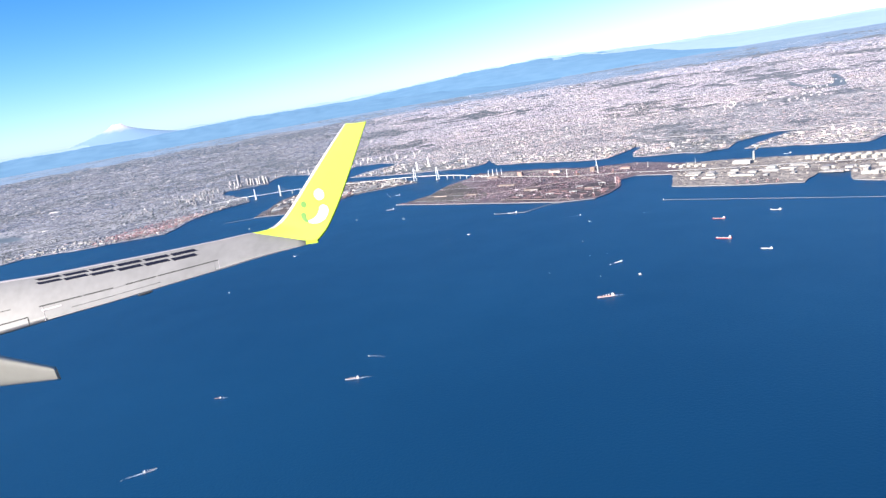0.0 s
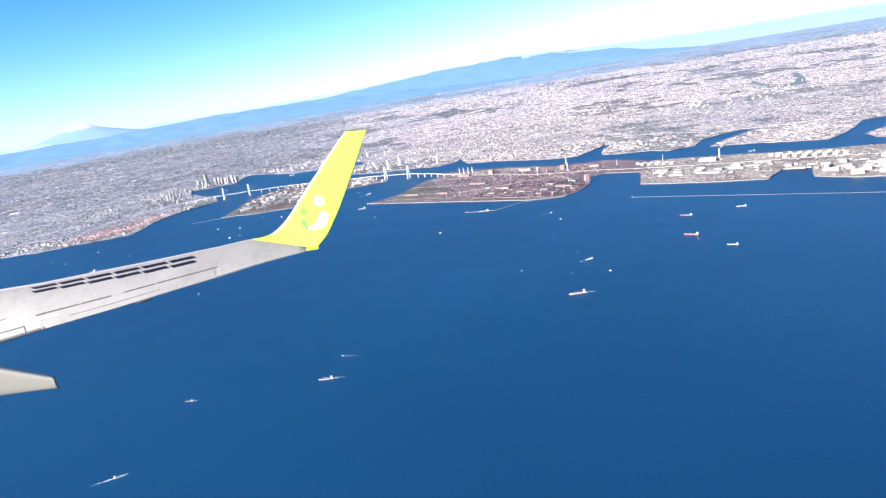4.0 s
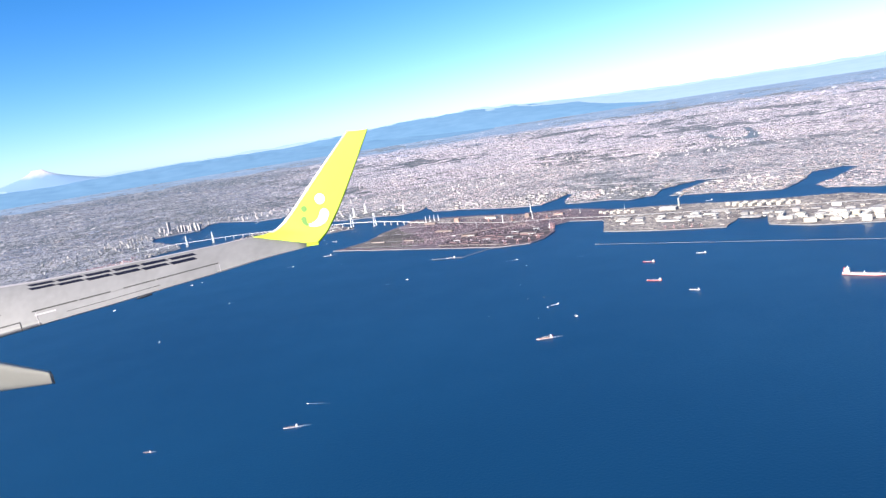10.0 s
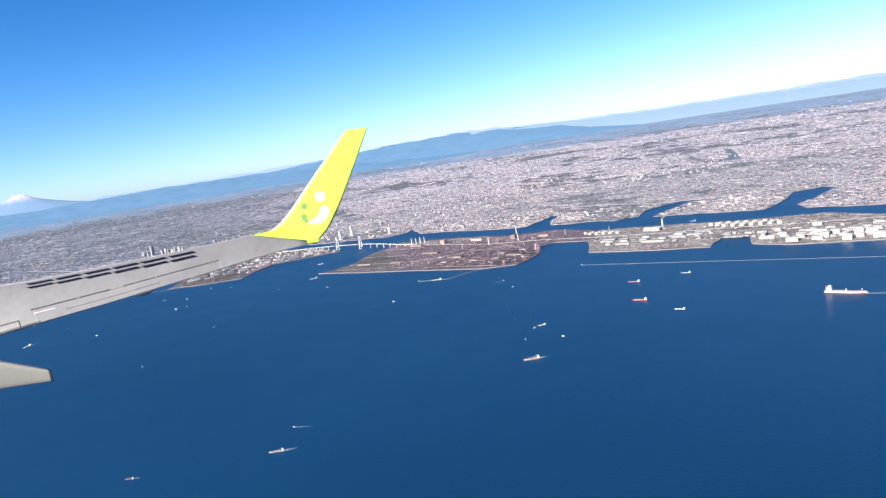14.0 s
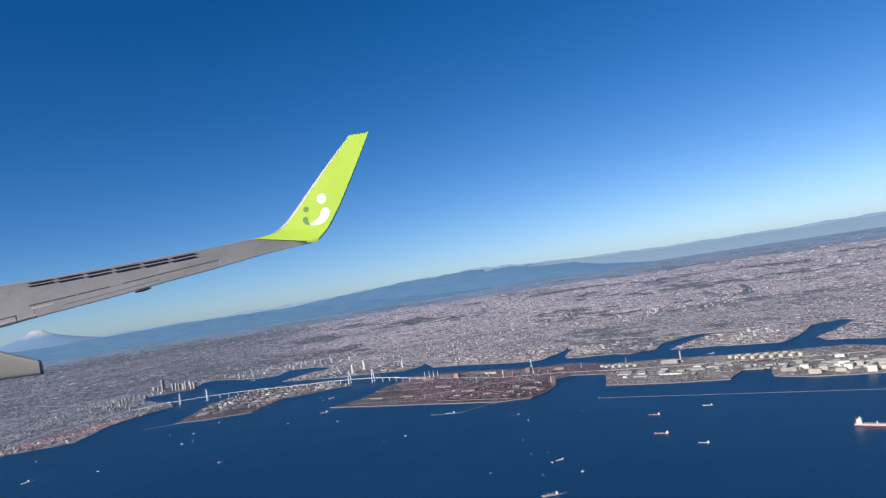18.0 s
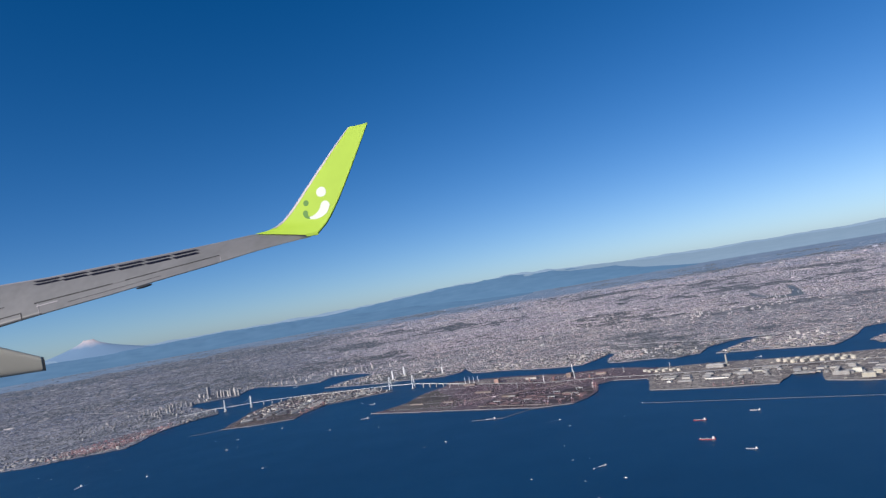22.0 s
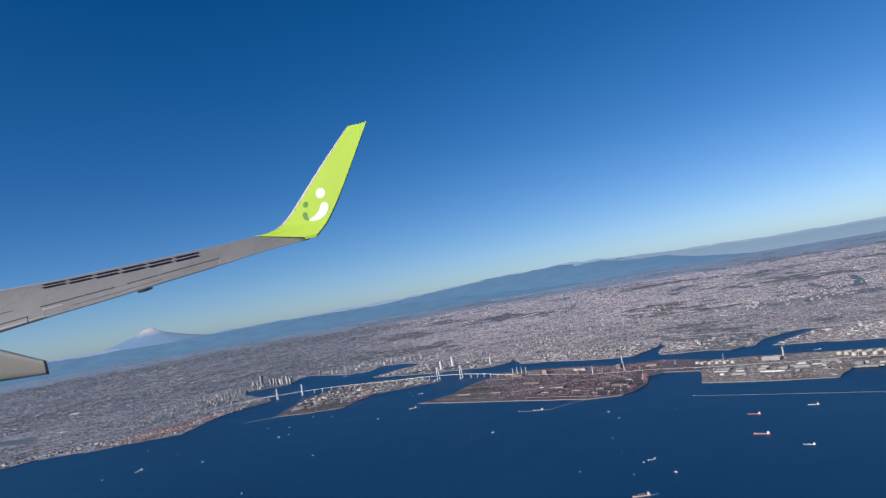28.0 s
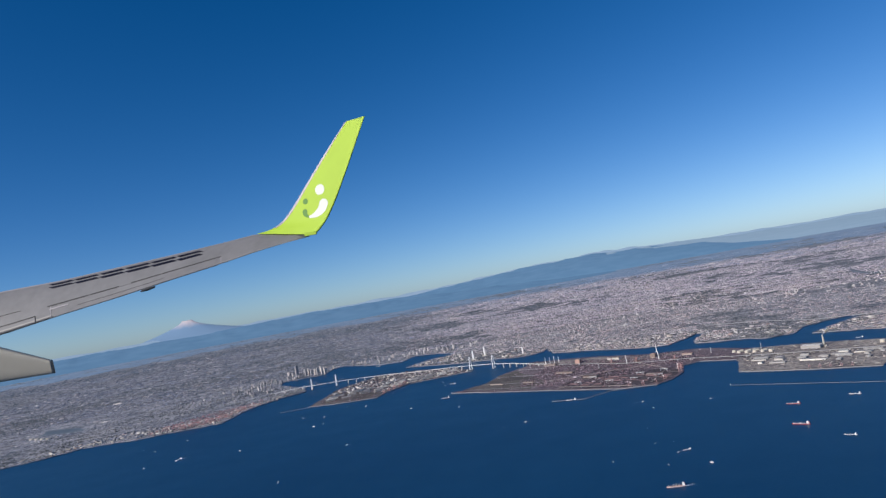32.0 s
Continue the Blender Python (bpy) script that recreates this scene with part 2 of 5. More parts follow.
ROOFS = scatter_colors("shed_roofs", [(0, (0.30, 0.29, 0.28)), (0.25, (0.46, 0.43, 0.40)), (0.5, (0.58, 0.55, 0.51)), (0.75, (0.72, 0.69, 0.65)), (0.95, (0.40, 0.29, 0.26))], district=0.03, dim=(0.6, 0.6, 0.6))
SHEDS = scatter_colors("warehouse_roofs", [(0, (0.24, 0.23, 0.235)), (0.3, (0.34, 0.32, 0.315)), (0.58, (0.46, 0.43, 0.40)), (0.82, (0.62, 0.58, 0.52)), (0.94, (0.76, 0.73, 0.68))], 0.6, "object")
STORES = scatter_colors("cream_store_walls", [(0, (0.46, 0.42, 0.35)), (0.35, (0.60, 0.56, 0.48)), (0.7, (0.72, 0.69, 0.61))], 0.6, "object")
STACKS = scatter_colors("stacked_containers", [(0, (0.20, 0.18, 0.20)), (0.2, (0.40, 0.15, 0.165)), (0.42, (0.48, 0.235, 0.245)), (0.6, (0.33, 0.10, 0.12)), (0.74, (0.44, 0.37, 0.38)), (0.88, (0.60, 0.56, 0.56)), (0.96, (0.16, 0.22, 0.32))], 0.6, district=0.05, dim=(0.7, 0.7, 0.72))
RUSTSHED = scatter_colors("rusty_shed_cladding", [(0, (0.22, 0.16, 0.14)), (0.35, (0.34, 0.27, 0.24)), (0.65, (0.42, 0.26, 0.22)), (0.85, (0.52, 0.47, 0.43))], 0.7, "object")
FLATS = scatter_colors("apartment_blocks", [(0, (0.20, 0.19, 0.19)), (0.22, (0.44, 0.41, 0.40)), (0.5, (0.62, 0.58, 0.56)), (0.75, (0.78, 0.74, 0.71)), (0.92, (0.46, 0.36, 0.33))], 0.7, district=0.03, dim=(0.78, 0.78, 0.8), lit=(1.0, 0.98, 0.97))
WOODS = scatter_colors("winter_woods", [(0, (0.042, 0.052, 0.055)), (0.3, (0.065, 0.075, 0.075)), (0.6, (0.10, 0.105, 0.10)), (0.85, (0.16, 0.155, 0.145))], 0.95, district=0.03, dim=(0.8, 0.83, 0.87))
PARKS = scatter_colors("town_parks", [(0, (0.10, 0.11, 0.12)), (0.3, (0.145, 0.15, 0.16)), (0.6, (0.19, 0.19, 0.195)), (0.85, (0.26, 0.255, 0.255))], 0.95, district=0.03, dim=(0.8, 0.83, 0.87))
# woods of the outer bands, blued and lightened by painted-in haze
HAZYHILLWOODS = scatter_colors("hazed_hill_woods", [(0, (0.07, 0.095, 0.12)), (0.3, (0.095, 0.12, 0.145)), (0.6, (0.13, 0.15, 0.17)), (0.85, (0.19, 0.20, 0.215))], 0.95, district=0.02, dim=(0.8, 0.83, 0.87))
HAZYFARWOODS = scatter_colors("hazed_distant_woods", [(0, (0.15, 0.19, 0.23)), (0.4, (0.18, 0.22, 0.255)), (0.75, (0.22, 0.25, 0.28))], 0.95, district=0.01, dim=(0.8, 0.83, 0.86))
WING = plain("wing_grey_paint", (0.19, 0.186, 0.19), 0.5, 0.0, grain=1.1, spread=0.16)
SLAT = plain("bare_aluminium_edge", (0.36, 0.335, 0.35), 0.55, 0.15, grain=0.7, spread=0.08)
LIME = plain("lime_green_paint", (0.36, 0.52, 0.05), 0.6, grain=0.7, spread=0.05)
LOGO_W = plain("white_gloss_paint", (0.66, 0.68, 0.62), 0.6, grain=0.7, spread=0.04)
LOGO_G = plain("green_gloss_paint", (0.10, 0.23, 0.05), 0.6, grain=0.7, spread=0.05)
for paint in (LIME, LOGO_W, LOGO_G):
    paint.node_tree.nodes["Principled BSDF"].inputs["Specular IOR Level"].default_value = 0.2
NAVY = plain("navy_marking_paint", (0.007, 0.009, 0.022), 0.75)
NAVY.node_tree.nodes["Principled BSDF"].inputs["Specular IOR Level"].default_value = 0.08
GAP = plain("dark_gap_sealant", (0.03, 0.03, 0.032), 0.7)
FAIRING = plain("fairing_grey_paint", (0.30, 0.285, 0.25), 0.65, 0.0, grain=0.7, spread=0.08)


# ---- building helpers ----
def mesh_of(name, verts, faces, smooth=False):
    me = bpy.data.meshes.new(name)
    me.from_pydata([tuple(v) for v in verts], [], [tuple(f) for f in faces])
    me.update()
    if smooth:
        me.polygons.foreach_set("use_smooth", [True] * len(me.polygons))
    return me


def part(name, bm, material, parent=None, label="", smooth=False):
    me = bm
    if isinstance(bm, bmesh.types.BMesh):
        me = bpy.data.meshes.new(name)
        bmesh.ops.recalc_face_normals(bm, faces=bm.faces)
        bm.to_mesh(me)
        bm.free()
        if smooth:
            me.polygons.foreach_set("use_smooth", [True] * len(me.polygons))
    if not me.materials:
        me.materials.append(material)
    ob = new(name, me)
    ob.parent = parent
    if label:
        tagged(ob, label)
    return ob


def thing(name, m, label, category, group="", kind=""):
    ob = new(name)
    ob.empty_display_size = 0.3
    ob.matrix_world = m
    return tagged(ob, label, category, group, kind)


def add_box(bm, cx, cy, z0, sx, sy, sz, turn=0.0, taper=1.0):
    c, s = math.cos(turn), math.sin(turn)
    vs = []
    for k, f in ((0, 1.0), (1, taper)):
        for dx, dy in ((-1, -1), (1, -1), (1, 1), (-1, 1)):
            x, y = dx * sx / 2 * f, dy * sy / 2 * f
            vs.append(bm.verts.new((cx + c * x - s * y, cy + s * x + c * y, z0 + k * sz)))
    for f in ((3, 2, 1, 0), (4, 5, 6, 7), (0, 1, 5, 4), (1, 2, 6, 5), (2, 3, 7, 6), (3, 0, 4, 7)):
        bm.faces.new([vs[i] for i in f])
    return vs


def add_bar(bm, a, b, w, h=None):
    """A square bar from a to b."""
    a, b = Vector(a), Vector(b)
    h = h or w
    d = (b - a).normalized()
    u = d.cross(Vector((0, 0, 1)))
    u = u.normalized() if u.length > 1e-4 else Vector((1, 0, 0))
    v = u.cross(d)
    vs = [bm.verts.new(p + u * w / 2 * i + v * h / 2 * j) for p in (a, b) for i, j in ((-1, -1), (1, -1), (1, 1), (-1, 1))]
    for f in ((3, 2, 1, 0), (4, 5, 6, 7), (0, 1, 5, 4), (1, 2, 6, 5), (2, 3, 7, 6), (3, 0, 4, 7)):
        bm.faces.new([vs[i] for i in f])


def add_drum(bm, cx, cy, z0, r0, r1, h, n=16, dome=0.0):
    rings = [(r0, z0), (r1, z0 + h)]
    if dome:
        rings += [(r1 * 0.7, z0 + h + dome * 0.6), (r1 * 0.3, z0 + h + dome * 0.93)]
    loops = [[bm.verts.new((cx + r * math.cos(2 * math.pi * k / n), cy + r * math.sin(2 * math.pi * k / n), z)) for k in range(n)] for r, z in rings]
    for a, b in zip(loops, loops[1:]):
        for k in range(n):
            bm.faces.new((a[k], a[(k + 1) % n], b[(k + 1) % n], b[k]))
    bm.faces.new(loops[0][::-1])
    bm.faces.new(loops[-1])


def box_bm(*boxes):
    bm = bmesh.new()
    for b in boxes:
        add_box(bm, *b)
    return bm


def inside(poly, x, y):
    """Which of the points x, y lie in the polygon."""
    res = np.zeros(len(x), bool)
    for (x0, y0), (x1, y1) in zip(poly, poly[1:] + poly[:1]):
        cross = ((y0 > y) != (y1 > y)) & (x < (x1 - x0) * (y - y0) / ((y1 - y0) or 1e-9) + x0)
        res ^= cross
    return res


def ragged(poly, step, amount):
    """The outline with its long sides broken up into quays and small docks."""
    out, rng = [], random.Random(7)
    for (x0, y0), (x1, y1) in zip(poly, poly[1:] + poly[:1]):
        d = math.hypot(x1 - x0, y1 - y0)
        n = max(1, min(40, int(d / step))) if d < 600 else 1
        nx, ny = -(y1 - y0) / (d or 1), (x1 - x0) / (d or 1)
        for k in range(n):
            o = rng.uniform(-amount, amount) if k else 0
            out.append((x0 + (x1 - x0) * k / n + nx * o, y0 + (y1 - y0) * k / n + ny * o))
            if k and n > 3 and rng.random() < 0.6:
                out.append((x0 + (x1 - x0) * (k + 0.25) / n + nx * o, y0 + (y1 - y0) * (k + 0.25) / n + ny * o))
    return out


def lay(x, y):
    """Plan place of a chart place: the southern harbour lies a little further along the shore than charted."""
    f = min(1.0, max(0.0, (-170 - x) / 110))
    return x - 20 * f * f * (3 - 2 * f), y


def slab(name, poly, z0, z1, material, label, category, kind="structure"):
    poly = [lay(x, y) for x, y in poly]
    from_poly = [Vector((x, y, z1)) for x, y in poly]
    tris = tessellate_polygon([from_poly])
    n = len(poly)
    verts = from_poly + [Vector((x, y, z0)) for x, y in poly]
    faces = [t if (from_poly[t[1]] - from_poly[t[0]]).cross(from_poly[t[2]] - from_poly[t[0]]).z > 0 else t[::-1] for t in tris]
    faces += [(k, (k + 1) % n, (k + 1) % n + n, k + n) for k in range(n)]
    me = mesh_of(name, verts, faces)
    me.materials.append(material)
    if category == "ground":                     # quay walls round the land
        me.materials.append(QUAY)
        for face in me.polygons[len(tris):]:
            face.material_index = 1
    return tagged(new(name, me), label, category, "", kind)


# ---- sea and land ----
HOME = Vector((-70, -8, 64))
MAINLAND = [(-4300, -1800), (-1600, -600), (-760, -150), (-620, 120), (-540, 250), (-470, 320), (-425, 352), (-400, 373), (-390, 389), (-372, 392), (-355, 391), (-341, 396), (-327, 401), (-311, 404),
            (-299, 408), (-300, 426), (-304, 446), (-301, 470), (-290, 494), (-281, 506), (-290, 528), (-342, 588), (-345, 610), (-326, 618), (-311, 623), (-316, 660), (-308, 675),
            (-281, 652), (-256, 628), (-238, 626), (-235, 662), (-214, 650), (-196, 620), (-213, 598), (-223, 568), (-179, 535), (-147, 526), (-129, 514), (-112, 522), (-108, 540),
            (-100, 505), (-78, 493), (-43, 462), (-24, 455), (-14, 468), (-1, 490), (4, 487), (-6, 462), (-9, 444), (-3, 439), (20, 430), (28, 419), (44, 423), (55, 444), (86, 464),
            (96, 458), (70, 435), (50, 412), (62, 405), (102, 376), (128, 402), (142, 424), (165, 430)]
MAINLAND += [(168, 420), (138, 389), (121, 376), (118, 361), (144, 337), (205, 300), (310, 250), (620, 60), (1500, -500), (4300, -1500), (4300, 1500), (2900, 3200), (1200, 4250), (0, 4350), (-1500, 4200), (-3000, 3200), (-4300, 1200)]
DAIKOKU = [(-246, 421), (-250, 484), (-244, 514), (-236, 537), (-213, 534), (-187, 518), (-171, 499), (-158, 476), (-171, 472), (-198, 461), (-207, 434), (-207, 418), (-230, 417)]
WORKS_ISLE = [(-157, 390), (-60, 327), (-45, 325), (-37, 333), (-30, 347), (-27, 367), (-18, 373), (-2, 362), (12, 391), (-11, 419), (-39, 426), (-69, 450), (-97, 465), (-117, 472), (-118, 454), (-130, 438), (-138, 408), (-151, 392)]
PORT_ISLE = [(-2, 362), (-2, 355), (-8, 328), (17, 310), (41, 297), (53, 314), (64, 308), (57, 290), (68, 277), (98, 260), (160, 222), (300, 150), (420, 160), (300, 235), (190, 285), (128, 312), (116, 337), (90, 347), (66, 360), (42, 376), (12, 391)]

sea_rim = [(HOME.x + 4900 * math.cos(2 * math.pi * k / 96), HOME.y + 4900 * math.sin(2 * math.pi * k / 96)) for k in range(96)]
slab("water", sea_rim, -2, 0, WATER, "deep blue sea with small ripples", "sea")
slab("ground_mainland", ragged(MAINLAND, 6, 1.2), -1, 0.35, CITY, "flat built-up city ground behind stone quays", "ground")
slab("ground_container_island", ragged(DAIKOKU, 6, 0.8), -1, 0.35, HARBOUR, "dark grey reclaimed harbour island", "ground")
slab("ground_steelworks_island", ragged(WORKS_ISLE, 6, 0.5), -1, 0.35, RUST, "dark rust-brown steelworks island", "ground")
slab("ground_oil_island", ragged(PORT_ISLE, 6, 0.5), -1, 0.355, PLANT, "grey-brown reclaimed island with oil depot", "ground")
slab("water_harbour_basin", ragged([(-515, 487), (-477, 478), (-466, 482), (-488, 502), (-535, 518)], 8, 2), 0.3, 0.375, RIVER, "calm blue harbour basin behind the shore", "water")
slab("water_river_bend", [(228, 858), (212, 800), (211, 750), (221, 712), (233, 712), (258, 775), (290, 880), (284, 882), (252, 790), (234, 748), (222, 752), (220, 800), (234, 856)], 0.3, 0.375, RIVER, "blue river bend in the city", "water")


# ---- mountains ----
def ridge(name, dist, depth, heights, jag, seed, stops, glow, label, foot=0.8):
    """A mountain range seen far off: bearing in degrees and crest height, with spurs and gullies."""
    m, n, l, b = nodes_of(name + "_hazed_rock")
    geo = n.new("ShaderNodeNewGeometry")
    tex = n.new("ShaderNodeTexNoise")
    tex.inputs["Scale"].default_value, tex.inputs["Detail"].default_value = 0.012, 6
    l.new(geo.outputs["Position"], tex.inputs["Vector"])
    # the ramp holds distance haze; it colours the slopes and makes them glow
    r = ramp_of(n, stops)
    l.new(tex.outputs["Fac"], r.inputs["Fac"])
    # base colour cut down, so the glow flattens sun and shade on the slopes
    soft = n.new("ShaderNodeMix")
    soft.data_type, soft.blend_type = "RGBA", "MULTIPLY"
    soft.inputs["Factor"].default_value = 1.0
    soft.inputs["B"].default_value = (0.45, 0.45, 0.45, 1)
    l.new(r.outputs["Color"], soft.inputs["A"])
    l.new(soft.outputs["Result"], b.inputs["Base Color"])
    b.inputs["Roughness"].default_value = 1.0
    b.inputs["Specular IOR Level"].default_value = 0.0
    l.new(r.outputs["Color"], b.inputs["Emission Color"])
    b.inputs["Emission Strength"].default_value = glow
    bs, hs = zip(*heights)
    cols, rows_n = 420, 14
    verts, faces = [], []
    for i in range(cols):
        bear = bs[0] + (bs[-1] - bs[0]) * i / (cols - 1)
        crest = float(np.interp(bear, bs, hs))
        for j in range(rows_n):
            f = j / (rows_n - 1)
            rise = math.sin(f * math.pi * 0.5) ** foot
            d = dist - depth * (1 - f)
            x, y = HOME.x + d * math.sin(radians(bear)), HOME.y + d * math.cos(radians(bear))
            q = noise.fractal(Vector((bear * 0.55, f * 2.2, seed)), 0.9, 2.1, 5)
            verts.append((x, y, max(-3, crest * rise * (1 + jag * q * (0.35 + f))) - (3 if j == 0 else 0)))
    for i in range(cols - 1):
        for j in range(rows_n - 1):
            a = i * rows_n + j
            faces.append((a, a + rows_n, a + rows_n + 1, a + 1))
    me = mesh_of(name, verts, faces, True)
    me.materials.append(m)
    return tagged(new(name, me), label, "mountains", "", "structure")


# blue of the air before the ranges, painted on in place of haze
HAZEBLUE = [(0.3, (0.100, 0.205, 0.345)), (0.7, (0.122, 0.235, 0.38))]
EASTHAZE = [(0.3, (0.20, 0.295, 0.40)), (0.7, (0.22, 0.315, 0.42))]
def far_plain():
    """The plain before the mountains, so far off that it is only a pale band, with haze painted in and glowing."""
    m, n, l, b = nodes_of("hazed_plain")
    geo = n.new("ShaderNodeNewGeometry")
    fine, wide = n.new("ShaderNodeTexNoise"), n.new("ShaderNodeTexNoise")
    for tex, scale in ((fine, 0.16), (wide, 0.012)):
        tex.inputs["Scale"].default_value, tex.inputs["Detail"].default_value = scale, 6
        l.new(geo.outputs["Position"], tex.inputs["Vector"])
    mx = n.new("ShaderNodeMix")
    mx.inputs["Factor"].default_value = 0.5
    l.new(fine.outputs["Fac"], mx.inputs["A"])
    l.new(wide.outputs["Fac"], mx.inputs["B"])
    # haze tones, used as base colour and again as glow
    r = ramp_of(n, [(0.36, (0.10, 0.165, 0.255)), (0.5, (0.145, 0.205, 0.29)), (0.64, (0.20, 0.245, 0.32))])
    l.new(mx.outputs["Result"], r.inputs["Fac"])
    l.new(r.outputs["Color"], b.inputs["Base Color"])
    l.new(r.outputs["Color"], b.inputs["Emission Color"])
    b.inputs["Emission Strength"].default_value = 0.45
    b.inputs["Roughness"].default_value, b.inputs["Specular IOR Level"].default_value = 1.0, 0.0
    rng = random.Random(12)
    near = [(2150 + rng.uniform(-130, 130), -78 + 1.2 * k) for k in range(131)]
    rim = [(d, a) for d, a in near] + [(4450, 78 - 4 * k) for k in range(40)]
    slab("backdrop_plain", [(HOME.x + d * math.sin(radians(a)), HOME.y + d * math.cos(radians(a))) for d, a in rim], 0.2, 0.6, m, "built-up plain in painted pale blue haze, faintly glowing", "plain")


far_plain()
ridge("backdrop_foothills", 3450, 620, [(-75, 30), (-50, 44), (-38, 50), (-30, 47), (-25, 52), (-21, 55), (-17, 48), (-13, 40), (-9, 33), (-5, 20), (-1, 8), (3, 0)], 0.16, 5.3, HAZEBLUE, 0.7, "wooded foothills in painted blue haze before the mountains", 1.5)
ridge("backdrop_front_range", 4500, 1150, [(-75, 50), (-45, 48), (-35, 46), (-30, 47), (-26, 57), (-22, 60), (-18, 55), (-14, 54), (-10, 74), (-7, 88), (-4, 101), (-1, 106), (4, 96), (7, 80), (10, 60), (13, 30), (16, 0)], 0.10, 3.1, HAZEBLUE, 0.74, "long mountain range in painted blue haze on the horizon")
ridge("backdrop_east_range", 4580, 900, [(-2, 60), (2, 98), (6, 91), (10, 76), (16, 60), (22, 55), (28, 54), (34, 54), (40, 52), (75, 46)], 0.08, 6.4, EASTHAZE, 0.85, "mountain range in paler painted haze towards the east")
ridge("backdrop_rear_range", 4720, 200, [(-75, 55), (-40, 60), (-28, 66), (-20, 66), (-12, 74), (-5, 107), (0, 114), (4, 109), (10, 83), (18, 68), (26, 66), (34, 67), (75, 56)], 0.09, 9.7, [(0.3, (0.21, 0.31, 0.435)), (0.7, (0.24, 0.335, 0.455))], 0.85, "distant mountain range behind in paler painted haze")


def snow_cone():
    """The lone volcano with its snow cap."""
    m, n, l, b = nodes_of("hazed_volcano_slopes")
    geo = n.new("ShaderNodeNewGeometry")
    sep = n.new("ShaderNodeSeparateXYZ")
    tex = n.new("ShaderNodeTexNoise")
    tex.inputs["Scale"].default_value, tex.inputs["Detail"].default_value = 0.03, 6
    l.new(geo.outputs["Position"], sep.inputs[0])
    l.new(geo.outputs["Position"], tex.inputs["Vector"])
    add = n.new("ShaderNodeMath")
    add.operation = "MULTIPLY_ADD"
    add.inputs[1].default_value = 30.0
    l.new(tex.outputs["Fac"], add.inputs[0])
    l.new(sep.outputs["Z"], add.inputs[2])
    mr = n.new("ShaderNodeMapRange")
    mr.inputs["From Min"].default_value, mr.inputs["From Max"].default_value = 118, 160
    l.new(add.outputs[0], mr.inputs["Value"])
    # painted haze blue below, snow on top; both glow to look distant
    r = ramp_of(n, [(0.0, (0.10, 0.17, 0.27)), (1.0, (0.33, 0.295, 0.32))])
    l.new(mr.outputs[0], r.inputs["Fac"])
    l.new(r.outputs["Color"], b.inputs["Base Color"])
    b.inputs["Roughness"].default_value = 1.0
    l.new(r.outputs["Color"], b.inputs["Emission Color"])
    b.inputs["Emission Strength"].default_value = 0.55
    bear, d = radians(-32.4), 4640
    cx, cy = HOME.x + d * math.sin(bear), HOME.y + d * math.cos(bear)
    verts, faces, k_n, j_n = [], [], 72, 16
    for j in range(j_n):
        f = j / (j_n - 1)
        rad = 34 + 640 * (1 - f) ** 1.45
        for k in range(k_n):
            a = 2 * math.pi * k / k_n
            q = noise.fractal(Vector((math.cos(a) * 2.2, math.sin(a) * 2.2, f * 2)), 1, 2, 4)
            verts.append((cx + rad * math.cos(a) * (1 + 0.02 * q), cy + rad * math.sin(a) * (1 + 0.02 * q) * 0.3, 150 * f + 3 * q * f - 4 * (j == 0)))
    for j in range(j_n - 1):
        for k in range(k_n):
            a, c = j * k_n + k, j * k_n + (k + 1) % k_n
            faces.append((a, c, c + k_n, a + k_n))
    faces.append(tuple((j_n - 1) * k_n + k for k in range(k_n)))
    me = mesh_of("volcano", verts, faces, True)
    me.materials.append(m)
    tagged(new("backdrop_volcano", me), "far volcano in painted blue haze with a snow-covered summit", "mountain", "", "structure")


snow_cone()


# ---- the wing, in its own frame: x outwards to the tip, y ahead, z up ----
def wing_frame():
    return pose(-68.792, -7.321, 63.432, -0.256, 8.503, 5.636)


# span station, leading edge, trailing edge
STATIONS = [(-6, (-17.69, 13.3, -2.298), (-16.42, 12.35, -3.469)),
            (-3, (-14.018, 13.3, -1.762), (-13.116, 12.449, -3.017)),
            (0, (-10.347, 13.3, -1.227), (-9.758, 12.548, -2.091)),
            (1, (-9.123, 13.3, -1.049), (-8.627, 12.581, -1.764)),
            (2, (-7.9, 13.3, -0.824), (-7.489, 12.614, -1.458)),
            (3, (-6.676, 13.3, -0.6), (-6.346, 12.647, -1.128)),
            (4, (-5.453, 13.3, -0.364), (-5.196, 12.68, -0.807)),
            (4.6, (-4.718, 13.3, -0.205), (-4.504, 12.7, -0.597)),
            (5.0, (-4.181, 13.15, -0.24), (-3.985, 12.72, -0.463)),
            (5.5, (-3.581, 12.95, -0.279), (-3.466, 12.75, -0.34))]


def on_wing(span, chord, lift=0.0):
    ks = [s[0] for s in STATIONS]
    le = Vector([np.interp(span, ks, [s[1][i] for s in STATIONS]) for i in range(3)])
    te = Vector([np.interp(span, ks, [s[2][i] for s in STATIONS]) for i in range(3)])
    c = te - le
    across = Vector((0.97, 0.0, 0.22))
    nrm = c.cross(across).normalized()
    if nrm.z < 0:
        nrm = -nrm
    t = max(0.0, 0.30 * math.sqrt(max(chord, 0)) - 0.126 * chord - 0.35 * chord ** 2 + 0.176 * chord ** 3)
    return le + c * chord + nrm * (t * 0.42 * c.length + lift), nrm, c


